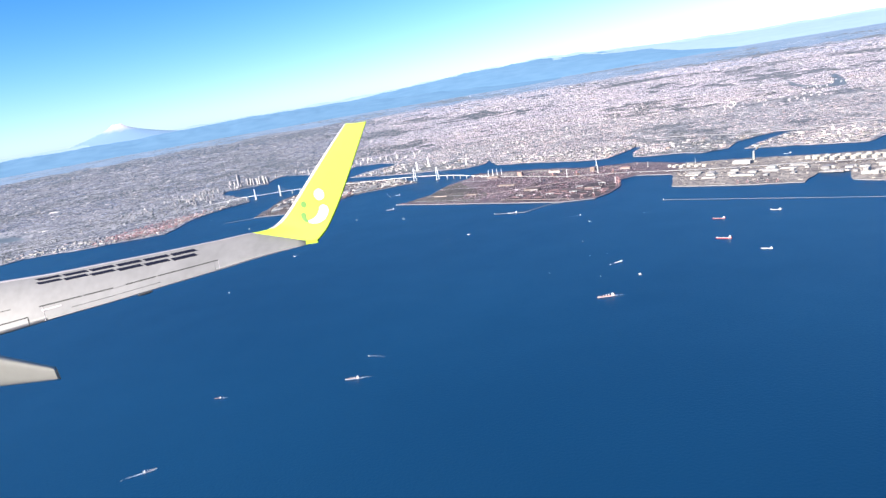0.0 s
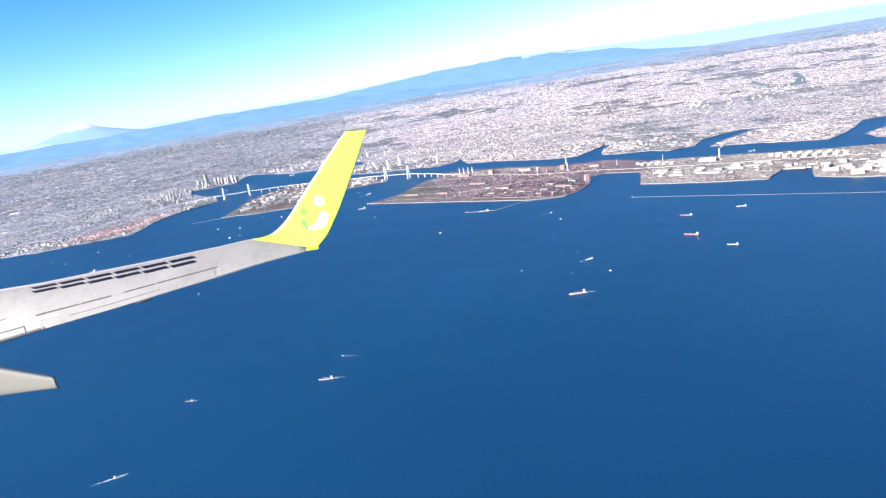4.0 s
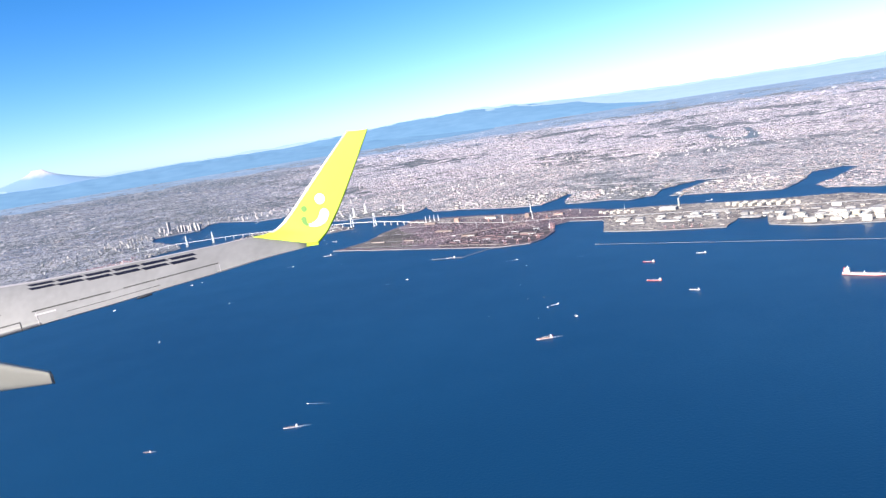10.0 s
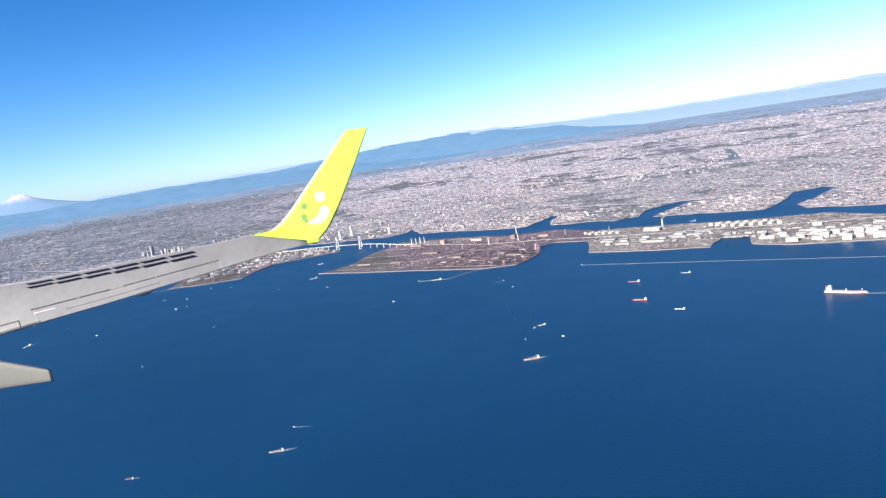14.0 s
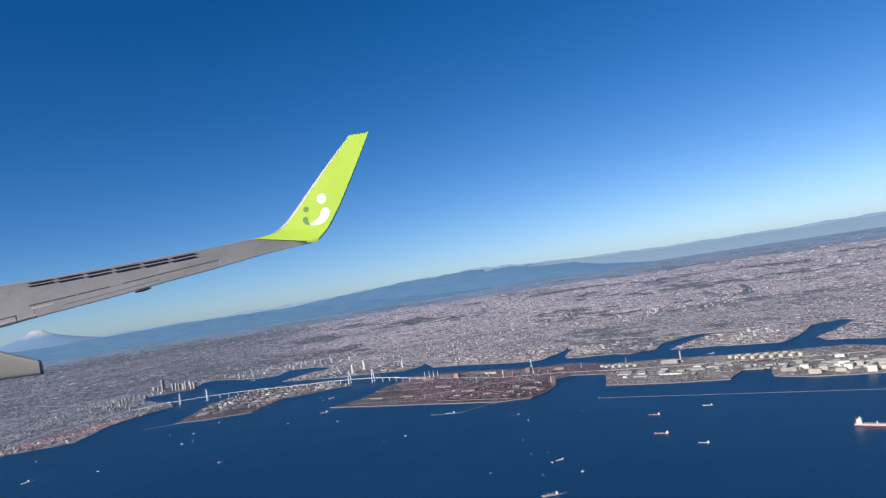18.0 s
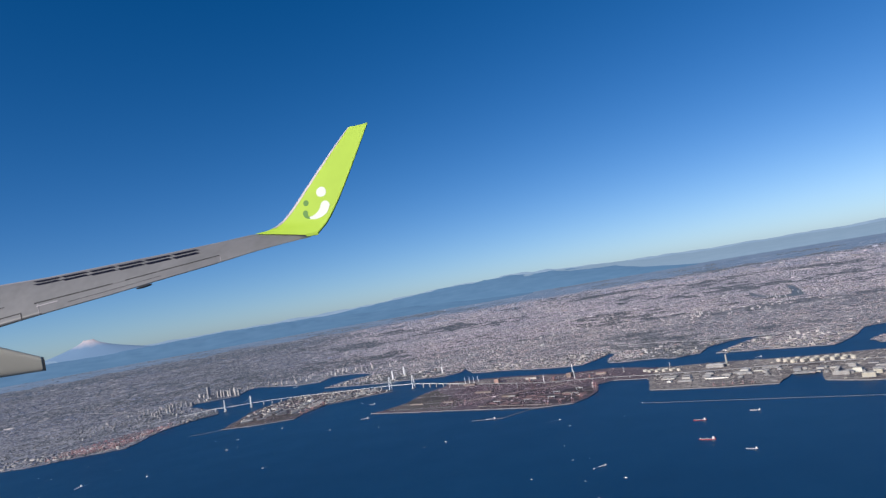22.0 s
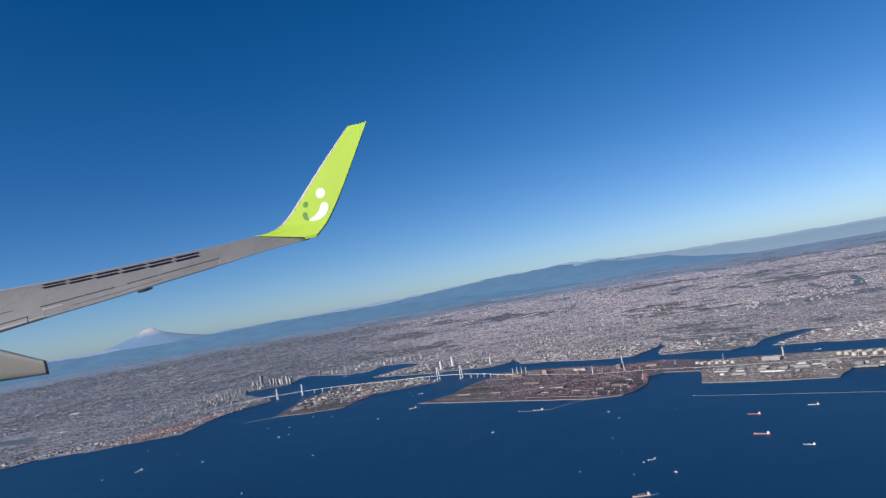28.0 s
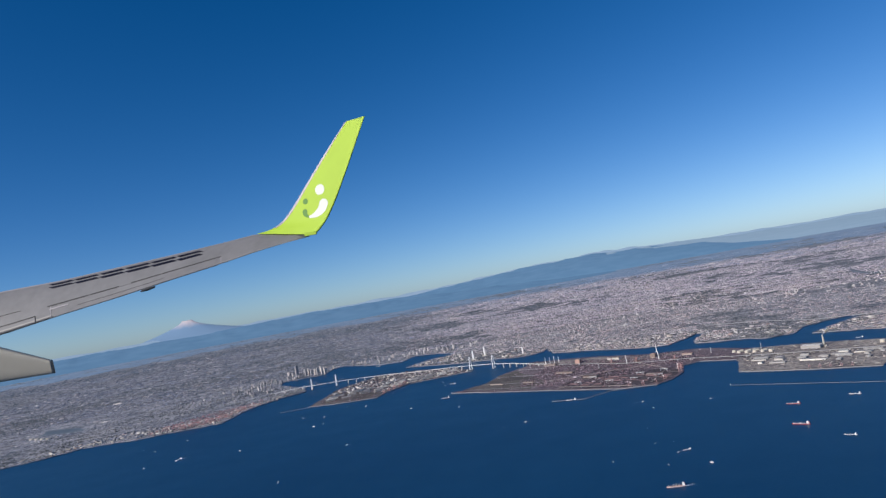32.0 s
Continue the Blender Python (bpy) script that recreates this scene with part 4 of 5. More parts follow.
# ---- bridges ----
def bridge(path, towers, deck_z, tower_h, label, lean):
    """A cable-stayed bridge: deck in spans, portal towers, fans of stays and piers."""
    path, towers = [lay(*q) for q in path], [lay(*q) for q in towers]
    b = thing("cable_stayed_bridge", Matrix.Translation((*path[0], 0)), label, "bridge", "harbour bridges")
    o = Vector((*path[0], 0))

    def at(x, y, z):
        return Vector((x, y, z)) - o

    for p, q, z0, z1 in zip(path, path[1:], deck_z, deck_z[1:]):
        dx, dy = q[0] - p[0], q[1] - p[1]
        ln = math.hypot(dx, dy)
        deck = bmesh.new()
        add_bar(deck, at(*p, z0), at(*q, z1), 0.9, 0.2)
        d = part("deck_span", deck, ROAD, b, "pale concrete road deck")
        for s in (-0.42, 0.42):
            rail = bmesh.new()
            add_bar(rail, at(p[0] - dy / ln * s, p[1] + dx / ln * s, z0 + 0.18), at(q[0] - dy / ln * s, q[1] + dx / ln * s, z1 + 0.18), 0.05, 0.07)
            part("parapet", rail, WHITE, d, "white parapet rail")
    for p, q, z0, z1 in zip(path, path[1:], deck_z, deck_z[1:]):
        n = max(1, int(math.hypot(q[0] - p[0], q[1] - p[1]) / 6))
        for k in range(n):
            f = (k + 0.5) / n
            x, y, z = p[0] + (q[0] - p[0]) * f, p[1] + (q[1] - p[1]) * f, z0 + (z1 - z0) * f
            if min(math.hypot(x - t[0], y - t[1]) for t in towers) > 9 and z > 0.9 and not (min(towers)[0] < x < max(towers)[0]):
                part("pier", box_bm((x - o.x, y - o.y, -0.6, 0.5, 0.9, z + 0.45, lean)), ROAD, b)
    c, s = math.cos(lean), math.sin(lean)
    for x, y in towers:
        z = float(np.interp(x, [q[0] for q in path], deck_z))
        bm = bmesh.new()
        for k in (-1, 1):
            add_bar(bm, at(x - s * 1.5 * k, y + c * 1.5 * k, -0.5), at(x - s * 0.95 * k, y + c * 0.95 * k, tower_h * 0.62), 0.4)
            add_bar(bm, at(x - s * 0.95 * k, y + c * 0.95 * k, tower_h * 0.6), at(x - s * 0.42 * k, y + c * 0.42 * k, tower_h), 0.36)
        for zz, half in ((z - 0.5, 1.35), (tower_h * 0.62, 1.0), (tower_h * 0.95, 0.5)):
            add_bar(bm, at(x - s * half, y + c * half, zz), at(x + s * half, y - c * half, zz), 0.36)
        t = part("tower", bm, WHITE, b, "white steel portal tower")
        part("footing", box_bm((x - o.x, y - o.y, -0.7, 1.7, 3.8, 1.0, lean)), STONE, t, "grey concrete footing")
        for side in (-1, 1):
            for k in range(1, 7):
                bm = bmesh.new()
                reach = 1.55 * k
                for half in (-0.7, 0.7):
                    add_bar(bm, at(x - s * half * 0.6, y + c * half * 0.6, tower_h * (0.66 + 0.05 * k)), at(x + c * reach * side - s * half, y + s * reach * side + c * half, z + 0.2), 0.013)
                part("stay_cable", bm, GREY, t)
    return b


bridge([(-356, 466), (-336, 492), (-314, 513), (-292, 521), (-279.3, 517), (-260.4, 519), (-244, 521), (-225, 522), (-209, 518)],
       [(-279.3, 517), (-260.4, 519)], [1.0, 1.4, 2.0, 2.7, 3.0, 3.0, 2.6, 1.8, 1.0], 8.8, "long white cable-stayed bridge with two portal towers", 0.1)
bridge([(-209, 518), (-190, 506), (-176, 496), (-160.7, 485.7), (-142.2, 475), (-127, 465), (-112, 452), (-98, 441)],
       [(-160.7, 485.7), (-142.2, 475)], [1.0, 1.8, 2.6, 3.0, 3.0, 2.4, 1.6, 0.9], 9.2, "white cable-stayed bridge across the works channel", -0.52)


def highway(points, z, label):
    points = [lay(*q) for q in points]
    h = thing("elevated_road", Matrix.Translation((*points[0], 0)), label, "road")
    o = Vector((*points[0], 0))
    for p, q in zip(points, points[1:]):
        bm = bmesh.new()
        add_bar(bm, Vector((*p, z)) - o, Vector((*q, z)) - o, 0.8, 0.24)
        part("deck_span", bm, VIADUCT, h)
    for p, q in zip(points, points[1:]):
        n = max(1, int(math.dist(p, q) / 7))
        for k in range(n):
            f = k / n
            part("pier", box_bm((p[0] + (q[0] - p[0]) * f - o.x, p[1] + (q[1] - p[1]) * f - o.y, 0.3, 0.45, 0.8, z - 0.3)), ROAD, h)
    return h


highway([(-98, 441), (-76, 420), (-54, 399), (-21, 383), (4, 365), (30, 350), (60, 335), (95, 315), (150, 290)], 0.95, "pale elevated expressway along the works island")
highway([(-420, 420), (-395, 425), (-372, 440), (-356, 466)], 1.0, "pale elevated expressway along the shore")
highway([(-640, 215), (-575, 280), (-500, 350), (-450, 388), (-420, 412)], 1.0, "pale elevated expressway following the south shore")


highway([(11, 525), (42, 502), (68, 466), (95, 456), (133, 448), (158, 440), (184, 434), (230, 410)], 0.8, "pale elevated expressway behind the north shore")
highway([(-502, 687), (-431, 632), (-369, 581), (-345, 572)], 0.8, "pale elevated expressway through the southern districts")


# ---- ships ----
def hull_bm(length, beam, depth, lo=0.0, hi=1.0, z0=-0.15):
    """A hull from one share of its depth to another, closed at both."""
    bm = bmesh.new()
    secs = []
    for k in range(15):
        f = k / 14
        w = beam / 2 * min(1.0, (0.72 + 1.4 * f) if f < 0.2 else 1.0) * (1 if f < 0.72 else max(0.03, 1 - ((f - 0.72) / 0.28) ** 2))
        sheer = depth * (1 + 0.25 * max(0, (f - 0.75) / 0.25) ** 2)
        x = (f - 0.5) * length
        levels = [(h, 0.8 + 0.4 * min(0.5, h), (0.5 - h) * 2 if h < 0.5 else 0) for h in (lo, (lo + hi) / 2, hi)]
        side = [(x - 0.02 * length * (f > 0.9) * back, w * wide, z0 + sheer * h) for h, wide, back in levels]
        secs.append([bm.verts.new((px, -py, pz)) for px, py, pz in side] + [bm.verts.new(p) for p in side[::-1]])
    for a, b in zip(secs, secs[1:]):
        for k in range(6):
            bm.faces.new((a[k], b[k], b[(k + 1) % 6], a[(k + 1) % 6]))
    bm.faces.new(secs[0])
    bm.faces.new(secs[-1][::-1])
    return bm


def ship(x, y, heading, length, hull, deck, label, wake=0.0, kind="tanker", group="ships at anchor"):
    beam, depth = length * 0.16, length * 0.075
    s = thing("ship", pose(x, y, 0, 0, 0, heading), label, "ship", group)
    h = part("hull", hull_bm(length, beam, depth, 0.45), PALEHULL if hull is REDHULL and (length > 9 or kind == "cargo") else GREYHULL if hull is BLUEHULL else hull, s)
    part("waterline_band", hull_bm(length, beam, depth, 0.0, 0.45), hull, h, "painted lower hull")
    top = depth - 0.15
    bm = bmesh.new()
    prof = [(-0.47, 0.75), (-0.3, 0.97), (0.2, 0.97), (0.34, 0.78), (0.44, 0.35)]
    vs = [bm.verts.new((px * length, w * beam / 2 * 0.94 * k, top + 0.012)) for k in (1, -1) for px, w in (prof if k == 1 else prof[::-1])]
    bm.faces.new(vs)
    part("deck", bm, deck, h)
    house = part("superstructure", box_bm((-0.38 * length, 0, top, length * 0.12, beam * 0.9, length * 0.10), (-0.37 * length, 0, top + length * 0.10, length * 0.08, beam * 0.96, length * 0.03)), WHITE, s, "white superstructure")
    part("bridge_window", box_bm((-0.3285 * length, 0, top + length * 0.108, length * 0.003, beam * 0.8, length * 0.012)), DARK, house)
    part("funnel", box_bm((-0.455 * length, 0, top, length * 0.035, beam * 0.22, length * 0.15, 0, 0.8)), hull, s)
    bm = bmesh.new()
    add_bar(bm, (0.40 * length, 0, top), (0.40 * length, 0, top + length * 0.08), length * 0.008)
    part("foremast", bm, WHITE, s)
    bm = bmesh.new()
    add_bar(bm, (-0.37 * length, 0, top + length * 0.125), (-0.37 * length, 0, top + length * 0.19), length * 0.008)
    part("mainmast", bm, WHITE, s)
    part("forecastle", box_bm((0.41 * length, 0, top, length * 0.09, beam * 0.42, length * 0.018, 0, 0.85)), deck, s)
    if kind == "tanker":
        for k in (-0.12, 0, 0.12):
            bm = bmesh.new()
            add_bar(bm, (-0.3 * length, k * beam, top + 0.05), (0.34 * length, k * beam, top + 0.05), length * 0.009)
            part("deck_pipe", bm, GREY, s)
        bm = bmesh.new()
        for k in (-1, 1):
            add_bar(bm, (0.02 * length, k * beam * 0.18, top), (0.02 * length, k * beam * 0.18, top + length * 0.06), length * 0.012)
        add_bar(bm, (0.02 * length, -beam * 0.4, top + 0.06), (0.02 * length, beam * 0.4, top + 0.06), length * 0.015)
        part("cargo_crane", bm, WHITE, s)
    else:
        for k in range(4):
            px = (-0.22 + 0.15 * k) * length
            part("hatch_cover", box_bm((px, 0, top, length * 0.12, beam * 0.66, length * 0.02)), deck, s)
            if k < 3:
                bm = bmesh.new()
                add_bar(bm, (px + 0.075 * length, 0, top), (px + 0.075 * length, 0, top + length * 0.085), length * 0.014)
                add_bar(bm, (px + 0.075 * length, 0, top + length * 0.08), (px + 0.0 * length, beam * 0.3, top + length * 0.1), length * 0.008)
                part("deck_crane", bm, WHITE, s)
    if wake:
        part("wake", wake_bm(length, beam, wake), FOAM, s, "pale foam wake")
    return s


def wake_bm(length, beam, wake):
    """A thin feathered streak of foam behind the stern."""
    bm = bmesh.new()
    rng = random.Random(int(wake * 100))
    for lane in (-0.5, 0.0, 0.5):
        prev = None
        for k in range(15):
            f = k / 14
            px, py = -length * 0.46 - wake * f, lane * beam * (0.6 + 0.8 * f) + rng.uniform(-0.1, 0.1) * beam
            w = beam * 0.2 * (1 - f) ** 0.7 + 0.004
            row = [bm.verts.new((px, py + k2 * w, 0.012 * (1 - f) + 0.006)) for k2 in (-1, 1)]
            if prev and not (k > 5 and rng.random() < 0.3):
                bm.faces.new((prev[0], prev[1], row[1], row[0]))
            prev = row
    return bm


def boat(x, y, heading, length, wake, label):
    beam, depth = length * 0.28, length * 0.14
    s = thing("boat", pose(x, y, 0, 0, 0, heading), label, "boat", "small boats on the bay")
    part("hull", hull_bm(length, beam, depth, z0=-0.05), WHITE, s)
    part("cabin", box_bm((-0.1 * length, 0, depth - 0.05, length * 0.36, beam * 0.7, length * 0.16, 0, 0.85)), WHITE, s)
    bm = bmesh.new()
    add_bar(bm, (-0.12 * length, 0, depth), (-0.12 * length, 0, depth + length * 0.36), length * 0.03)
    part("mast", bm, GREY, s)
    if wake:
        part("wake", wake_bm(length, beam, wake), FOAM, s, "pale foam wake")
    return s


ship(-55.3, 181, 183, 4.9, REDHULL, DECK, "cargo ship with pale upper hull, red waterline and white stern house", 3.0, "cargo", "ships under way")
ship(-121, 142.4, 183, 3.7, BLUEHULL, DECK, "small coaster with dark hull and white stern house under way", 3.2, "cargo", "ships under way")
ship(-155.2, 139.1, 178, 2.2, REDHULL, DECK, "small coaster with reddish hull trailing a short wake", 1.8, "cargo", "ships under way")
ship(-155, 107.2, 28, 2.9, GREYHULL, GREY, "small grey coaster under way", 4.5, "cargo", "ships under way")
ship(-11.1, 226.1, 150, 5.3, REDHULL, WHITE, "anchored tanker with bright red hull and white deck")
ship(-5.5, 254, 152, 4.7, REDHULL, WHITE, "anchored coastal tanker with red hull and pale deck")
ship(-3, 208.4, 150, 3.5, BLUEHULL, WHITE, "anchored small tanker with grey hull and white deck")
ship(15.7, 256.4, 155, 3.8, BLUEHULL, WHITE, "anchored small white and grey tanker")
ship(45.5, 199, -40, 11.5, REDHULL, DECK, "very large tanker with red hull at the offshore berth")
ship(-47.8, 213.7, 195, 2.7, WHITE, WHITE, "grey work ship with tall deck cranes", 0, "cargo")
ship(61, 375, 175, 3.6, BLUEHULL, WHITE, "pale coaster in the channel behind the island")
ship(-285, 307, 256, 5.0, WHITE, WHITE, "white ferry under way on the bay", 6.0, "cargo", "ships under way")
ship(-158, 376.5, 185, 4.6, BLUEHULL, DECK, "dark cargo ship lying off the works island", 3.0)
ship(-163.5, 428, 180, 3.4, WHITE, WHITE, "white cargo ship beneath the channel bridge")
ship(-273, 616, 190, 4.0, WHITE, WHITE, "white passenger ship in the inner harbour")
ship(-85, 318, 168, 5.0, BLUEHULL, DECK, "ore carrier moored at the works jetty")
# place, heading, length, wake
BOATS = [(-120, 156, 165, 0.9, 6), (-70.3, 84.8, 165, 0.7, 3), (-67.9, 83.3, 165, 0.9, 4), (-54.2, 293, 12, 1.3, 7), (-51.4, 278, 20, 1.2, 0), (-56.8, 246.5, 80, 1.0, 0), (-55.9, 225.6, 10, 0.7, 0),
         (-50.3, 224.8, 200, 0.6, 0), (-50.6, 212, 150, 0.9, 0), (-54.9, 200.7, 100, 0.8, 0), (-43.3, 198, 150, 1.4, 0), (-70.5, 210.5, 170, 0.7, 0), (-28.8, 280.7, 185, 0.7, 3),
         (-104, 284, 180, 1.5, 1), (-113, 280, 200, 0.8, 3), (-144, 343, 180, 1.0, 1), (-174, 358.5, 10, 1.4, 3), (-211, 390, 0, 1.2, 0), (42.7, 205, 180, 0.9, 0),
         (-251.3, 308.5, 160, 1.9, 1), (-281.7, 337.7, 40, 1.0, 5), (-314.9, 361.8, 180, 1.1, 0), (-321.7, 340.3, 10, 0.9, 3), (-336, 350, 90, 1.0, 0), (-298.8, 298.3, 20, 1.4, 1),
         (-301.2, 438.2, 90, 1.1, 0), (-248, 380, 170, 1.3, 1), (-227.2, 346.3, 180, 1.8, 1), (-231.6, 373.3, 185, 1.5, 1), (-226.2, 398.7, 0, 1.2, 0), (-186.3, 287.7, 215, 1.5, 2),
         (-197, 238.5, 110, 1.5, 3), (-204.6, 428.7, 80, 1.1, 0), (-173, 441, 20, 1.3, 0), (-168, 425, 20, 1.2, 0), (-311, 663, 80, 1.8, 1), (-222.9, 350, 180, 1.1, 0)]
for bx, by, bh, bl, bw in BOATS:
    boat(bx, by, bh, bl * 0.78, bw, "small white boat trailing a foam wake" if bw else "small white boat lying still on the bay")


# ---- breakwaters and jetty ----
def mole(name, points, width, label):
    points = [lay(*q) for q in points]
    m = thing(name, Matrix.Translation((*points[0], 0)), label, "breakwater")
    o = Vector((*points[0], 0))
    rng = random.Random(3)
    for p, q in zip(points, points[1:]):
        n = max(1, int(math.dist(p, q) / 6))
        for k in range(n):
            f0, f1 = k / n, (k + 1 - 0.012) / n
            bm = bmesh.new()
            a = Vector((p[0] + (q[0] - p[0]) * f0, p[1] + (q[1] - p[1]) * f0, 0.05)) - o
            b = Vector((p[0] + (q[0] - p[0]) * f1, p[1] + (q[1] - p[1]) * f1, 0.05)) - o
            add_bar(bm, a, b, width * rng.uniform(0.9, 1.1), 0.14)
            part("caisson", bm, MOLE, m)
    part("end_light", box_bm((0, 0, 0.08, 0.2, 0.2, 0.5, 0, 0.6)), WHITE, m, "white end light")
    return m


mole("breakwater", [(-17, 301), (83, 234), (180, 170)], 0.19, "long straight pale concrete breakwater")
mole("breakwater", [(-157, 390), (-60, 327)], 0.6, "pale stone sea wall along the works island")
mole("breakwater", [(-246, 420), (-262, 416)], 0.7, "low stone breakwater off the harbour island")
mole("jetty", [(-94, 321), (-79, 316), (-66, 327), (-55, 328)], 1.0, "angled concrete ore jetty")
mole("jetty", [(50.1, 195.4), (58, 191), (84, 186)], 0.5, "concrete approach to the offshore oil berth")


# ---- works and port ----
SMOKE, sn, sl, sb = nodes_of("thin_white_smoke")
sb.inputs["Base Color"].default_value, sb.inputs["Roughness"].default_value, sb.inputs["Alpha"].default_value = (0.60, 0.58, 0.56, 1), 1.0, 0.13


def chimney(x, y, h, r, mat, label, smoke=False):
    c = thing("chimney", Matrix.Translation((*lay(x, y), 0.35)), label, "chimney", "tall chimneys")
    bm = bmesh.new()
    add_drum(bm, 0, 0, 0, r * 0.8, r * 0.55, h, 12)
    part("shaft", bm, mat, c)
    bm = bmesh.new()
    add_drum(bm, 0, 0, h * 0.93, r * 0.64, r * 0.63, h * 0.03, 12)
    part("collar", bm, GREY, c)
    part("base", box_bm((0, 0, -0.02, r * 3.4, r * 3, h * 0.09)), BEIGE, c)
    if smoke:
        bm = bmesh.new()
        puff = random.Random(4)
        for k in range(26):
            f = k / 25
            size = 0.25 + 0.55 * f
            ball = bmesh.ops.create_icosphere(bm, subdivisions=2, radius=size)["verts"]
            at = Vector((3.6 * f ** 0.8 + puff.uniform(-0.2, 0.2), 1.6 * f + puff.uniform(-0.2, 0.2), h + 0.2 + 1.9 * f + puff.uniform(-0.15, 0.15)))
            for v in ball:
                v.co = at + v.co * (1 + 0.35 * noise.noise(v.co * 3 + at))
        part("smoke", bm, SMOKE, c, "thin white drifting smoke", True)


for cx, cy, ch, cr in ((40.4, 363, 5.6, 0.66), (-168, 543, 7.6, 1.1), (-161, 560, 7.8, 1.1), (-126, 530, 5.8, 0.7), (-104, 453, 4.4, 0.26), (-101, 452, 4.4, 0.26), (-98, 451, 4.4, 0.26), (-95, 449, 4.4, 0.26),
                       (-54, 400, 5.0, 0.3), (-36, 400, 4.5, 0.3), (-81, 432, 3.2, 0.3), (-70, 395, 3.5, 0.25), (-8, 395, 3.0, 0.25), (16, 385, 3.2, 0.22), (4, 470, 3.5, 0.3), (-34, 430, 4.5, 0.35)):
    chimney(cx, cy, ch, cr, BEIGE if cx == 40.4 else WHITE if ch > 4 else GREY, "tall beige concrete chimney of the depot" if cx == 40.4 else "tall white power station chimney" if ch > 4 else "slim grey works chimney", cx == 40.4)


def oil_tank(x, y, r, h):
    t = thing("oil_tank", Matrix.Translation((*lay(x, y), 0.35)), "round cream-white oil storage tank", "storage tank", "oil depot tanks")
    bm = bmesh.new()
    add_drum(bm, 0, 0, 0, r, r, h, 20, 0)
    part("shell", bm, CREAM, t)
    bm = bmesh.new()
    add_drum(bm, 0, 0, h, r * 1.02, r * 0.98, 0.06, 20, h * 0.14)
    part("roof", bm, CREAM, t)
    bm = bmesh.new()
    add_bar(bm, (r * 1.02, 0, 0), (r * 0.7, r * 0.74, h), 0.07)
    part("stair", bm, GREY, t)


rng = random.Random(21)
for i in range(7):
    for j in range(3):
        oil_tank(62 + i * 3.7 + j * 1.5, 350 - i * 2.3 - j * 4.6, 1.15, rng.uniform(1.2, 1.45))
for i in range(5):
    for j in range(2):
        oil_tank(2 + i * 3.4 + j * 1.5, 384 - i * 2.4 - j * 4.2, 1.05, 1.1)
for i in range(4):
    oil_tank(-506 + i * 9, 470 - i * 4, 1.9, 1.2)


def warehouse(x, y, sx, sy, h, turn, label="pale flat-roofed port warehouse", group="port warehouses", skin=None):
    skin = skin or SHEDS
    w = thing("warehouse", pose(*lay(x, y), 0.34, 0, 0, math.degrees(turn)), label, "warehouse", group)
    part("shed_body", box_bm((0, 0, 0, sx, sy, h)), skin, w)
    bm = bmesh.new()
    n = max(1, int(sx / 2.2))
    for k in range(n):
        cx = (k + 0.5) / n * sx - sx / 2
        vs = [bm.verts.new(p) for p in ((cx - sx / n / 2, -sy / 2 - 0.05, h + 0.004), (cx, -sy / 2 - 0.05, h + 0.16), (cx + sx / n / 2, -sy / 2 - 0.05, h + 0.004), (cx - sx / n / 2, sy / 2 + 0.05, h + 0.004), (cx, sy / 2 + 0.05, h + 0.16), (cx + sx / n / 2, sy / 2 + 0.05, h + 0.004))]
        for f in ((0, 1, 4, 3), (1, 2, 5, 4), (0, 2, 1), (3, 4, 5)):
            bm.faces.new([vs[q] for q in f])
    part("roof", bm, skin, w)
    for k in range(min(4, n)):
        part("door", box_bm(((k + 0.5) / min(4, n) * sx - sx / 2, -sy / 2 - 0.012, 0.02, 0.5, 0.02, min(0.45, h * 0.6))), GREY, w)


AXIS = math.atan2(-66, 97)
for i in range(11):
    for j in range(4):
        if rng.random() < 0.9:
            warehouse(60 + i * 7.6 - j * 2.4 + rng.uniform(-2.5, 2.5), 299 - i * 5.1 + j * 8.2 + 12 * (i < 1) + rng.uniform(-2.2, 2.2), rng.choice((2.2, 3.5, 5, 8)) * rng.uniform(0.8, 1.2), rng.uniform(1.4, 4.2), rng.choice((0.4, 0.8, 1.3)) * rng.uniform(0.8, 1.2), AXIS + rng.choice((0, 0, 0, 1.57)))
for i in range(6):
    for j in range(3):
        if rng.random() < 0.8:
            warehouse(3 + i * 8 + j * 2.5 + rng.uniform(-2, 2), 340 - i * 4.4 + j * 7 + rng.uniform(-2, 2), rng.choice((2, 4, 7)), rng.uniform(2, 3.5), rng.uniform(0.5, 1.0), AXIS)
for i in range(9):
    for j in range(3):
        x, y = -238 + i * 8 + rng.uniform(-1, 1), 432 + i * 7 + j * 9 + rng.uniform(-1, 1)
        if inside(DAIKOKU, np.array([x]), np.array([y]))[0] and inside(DAIKOKU, np.array([x + 4]), np.array([y - 3]))[0]:
            warehouse(x, y, rng.uniform(4, 8), rng.uniform(2.5, 4), rng.uniform(0.6, 1.2), 0.5)
warehouse(34.5, 362.5, 9, 4.2, 1.5, AXIS, "long beige generating hall beside the tall chimney", "depot buildings")
warehouse(25, 330, 11, 2.6, 0.6, AXIS, "long low grey quay shed", "depot buildings")
warehouse(38, 334, 8, 2.4, 0.6, AXIS, "long low grey quay shed", "depot buildings")
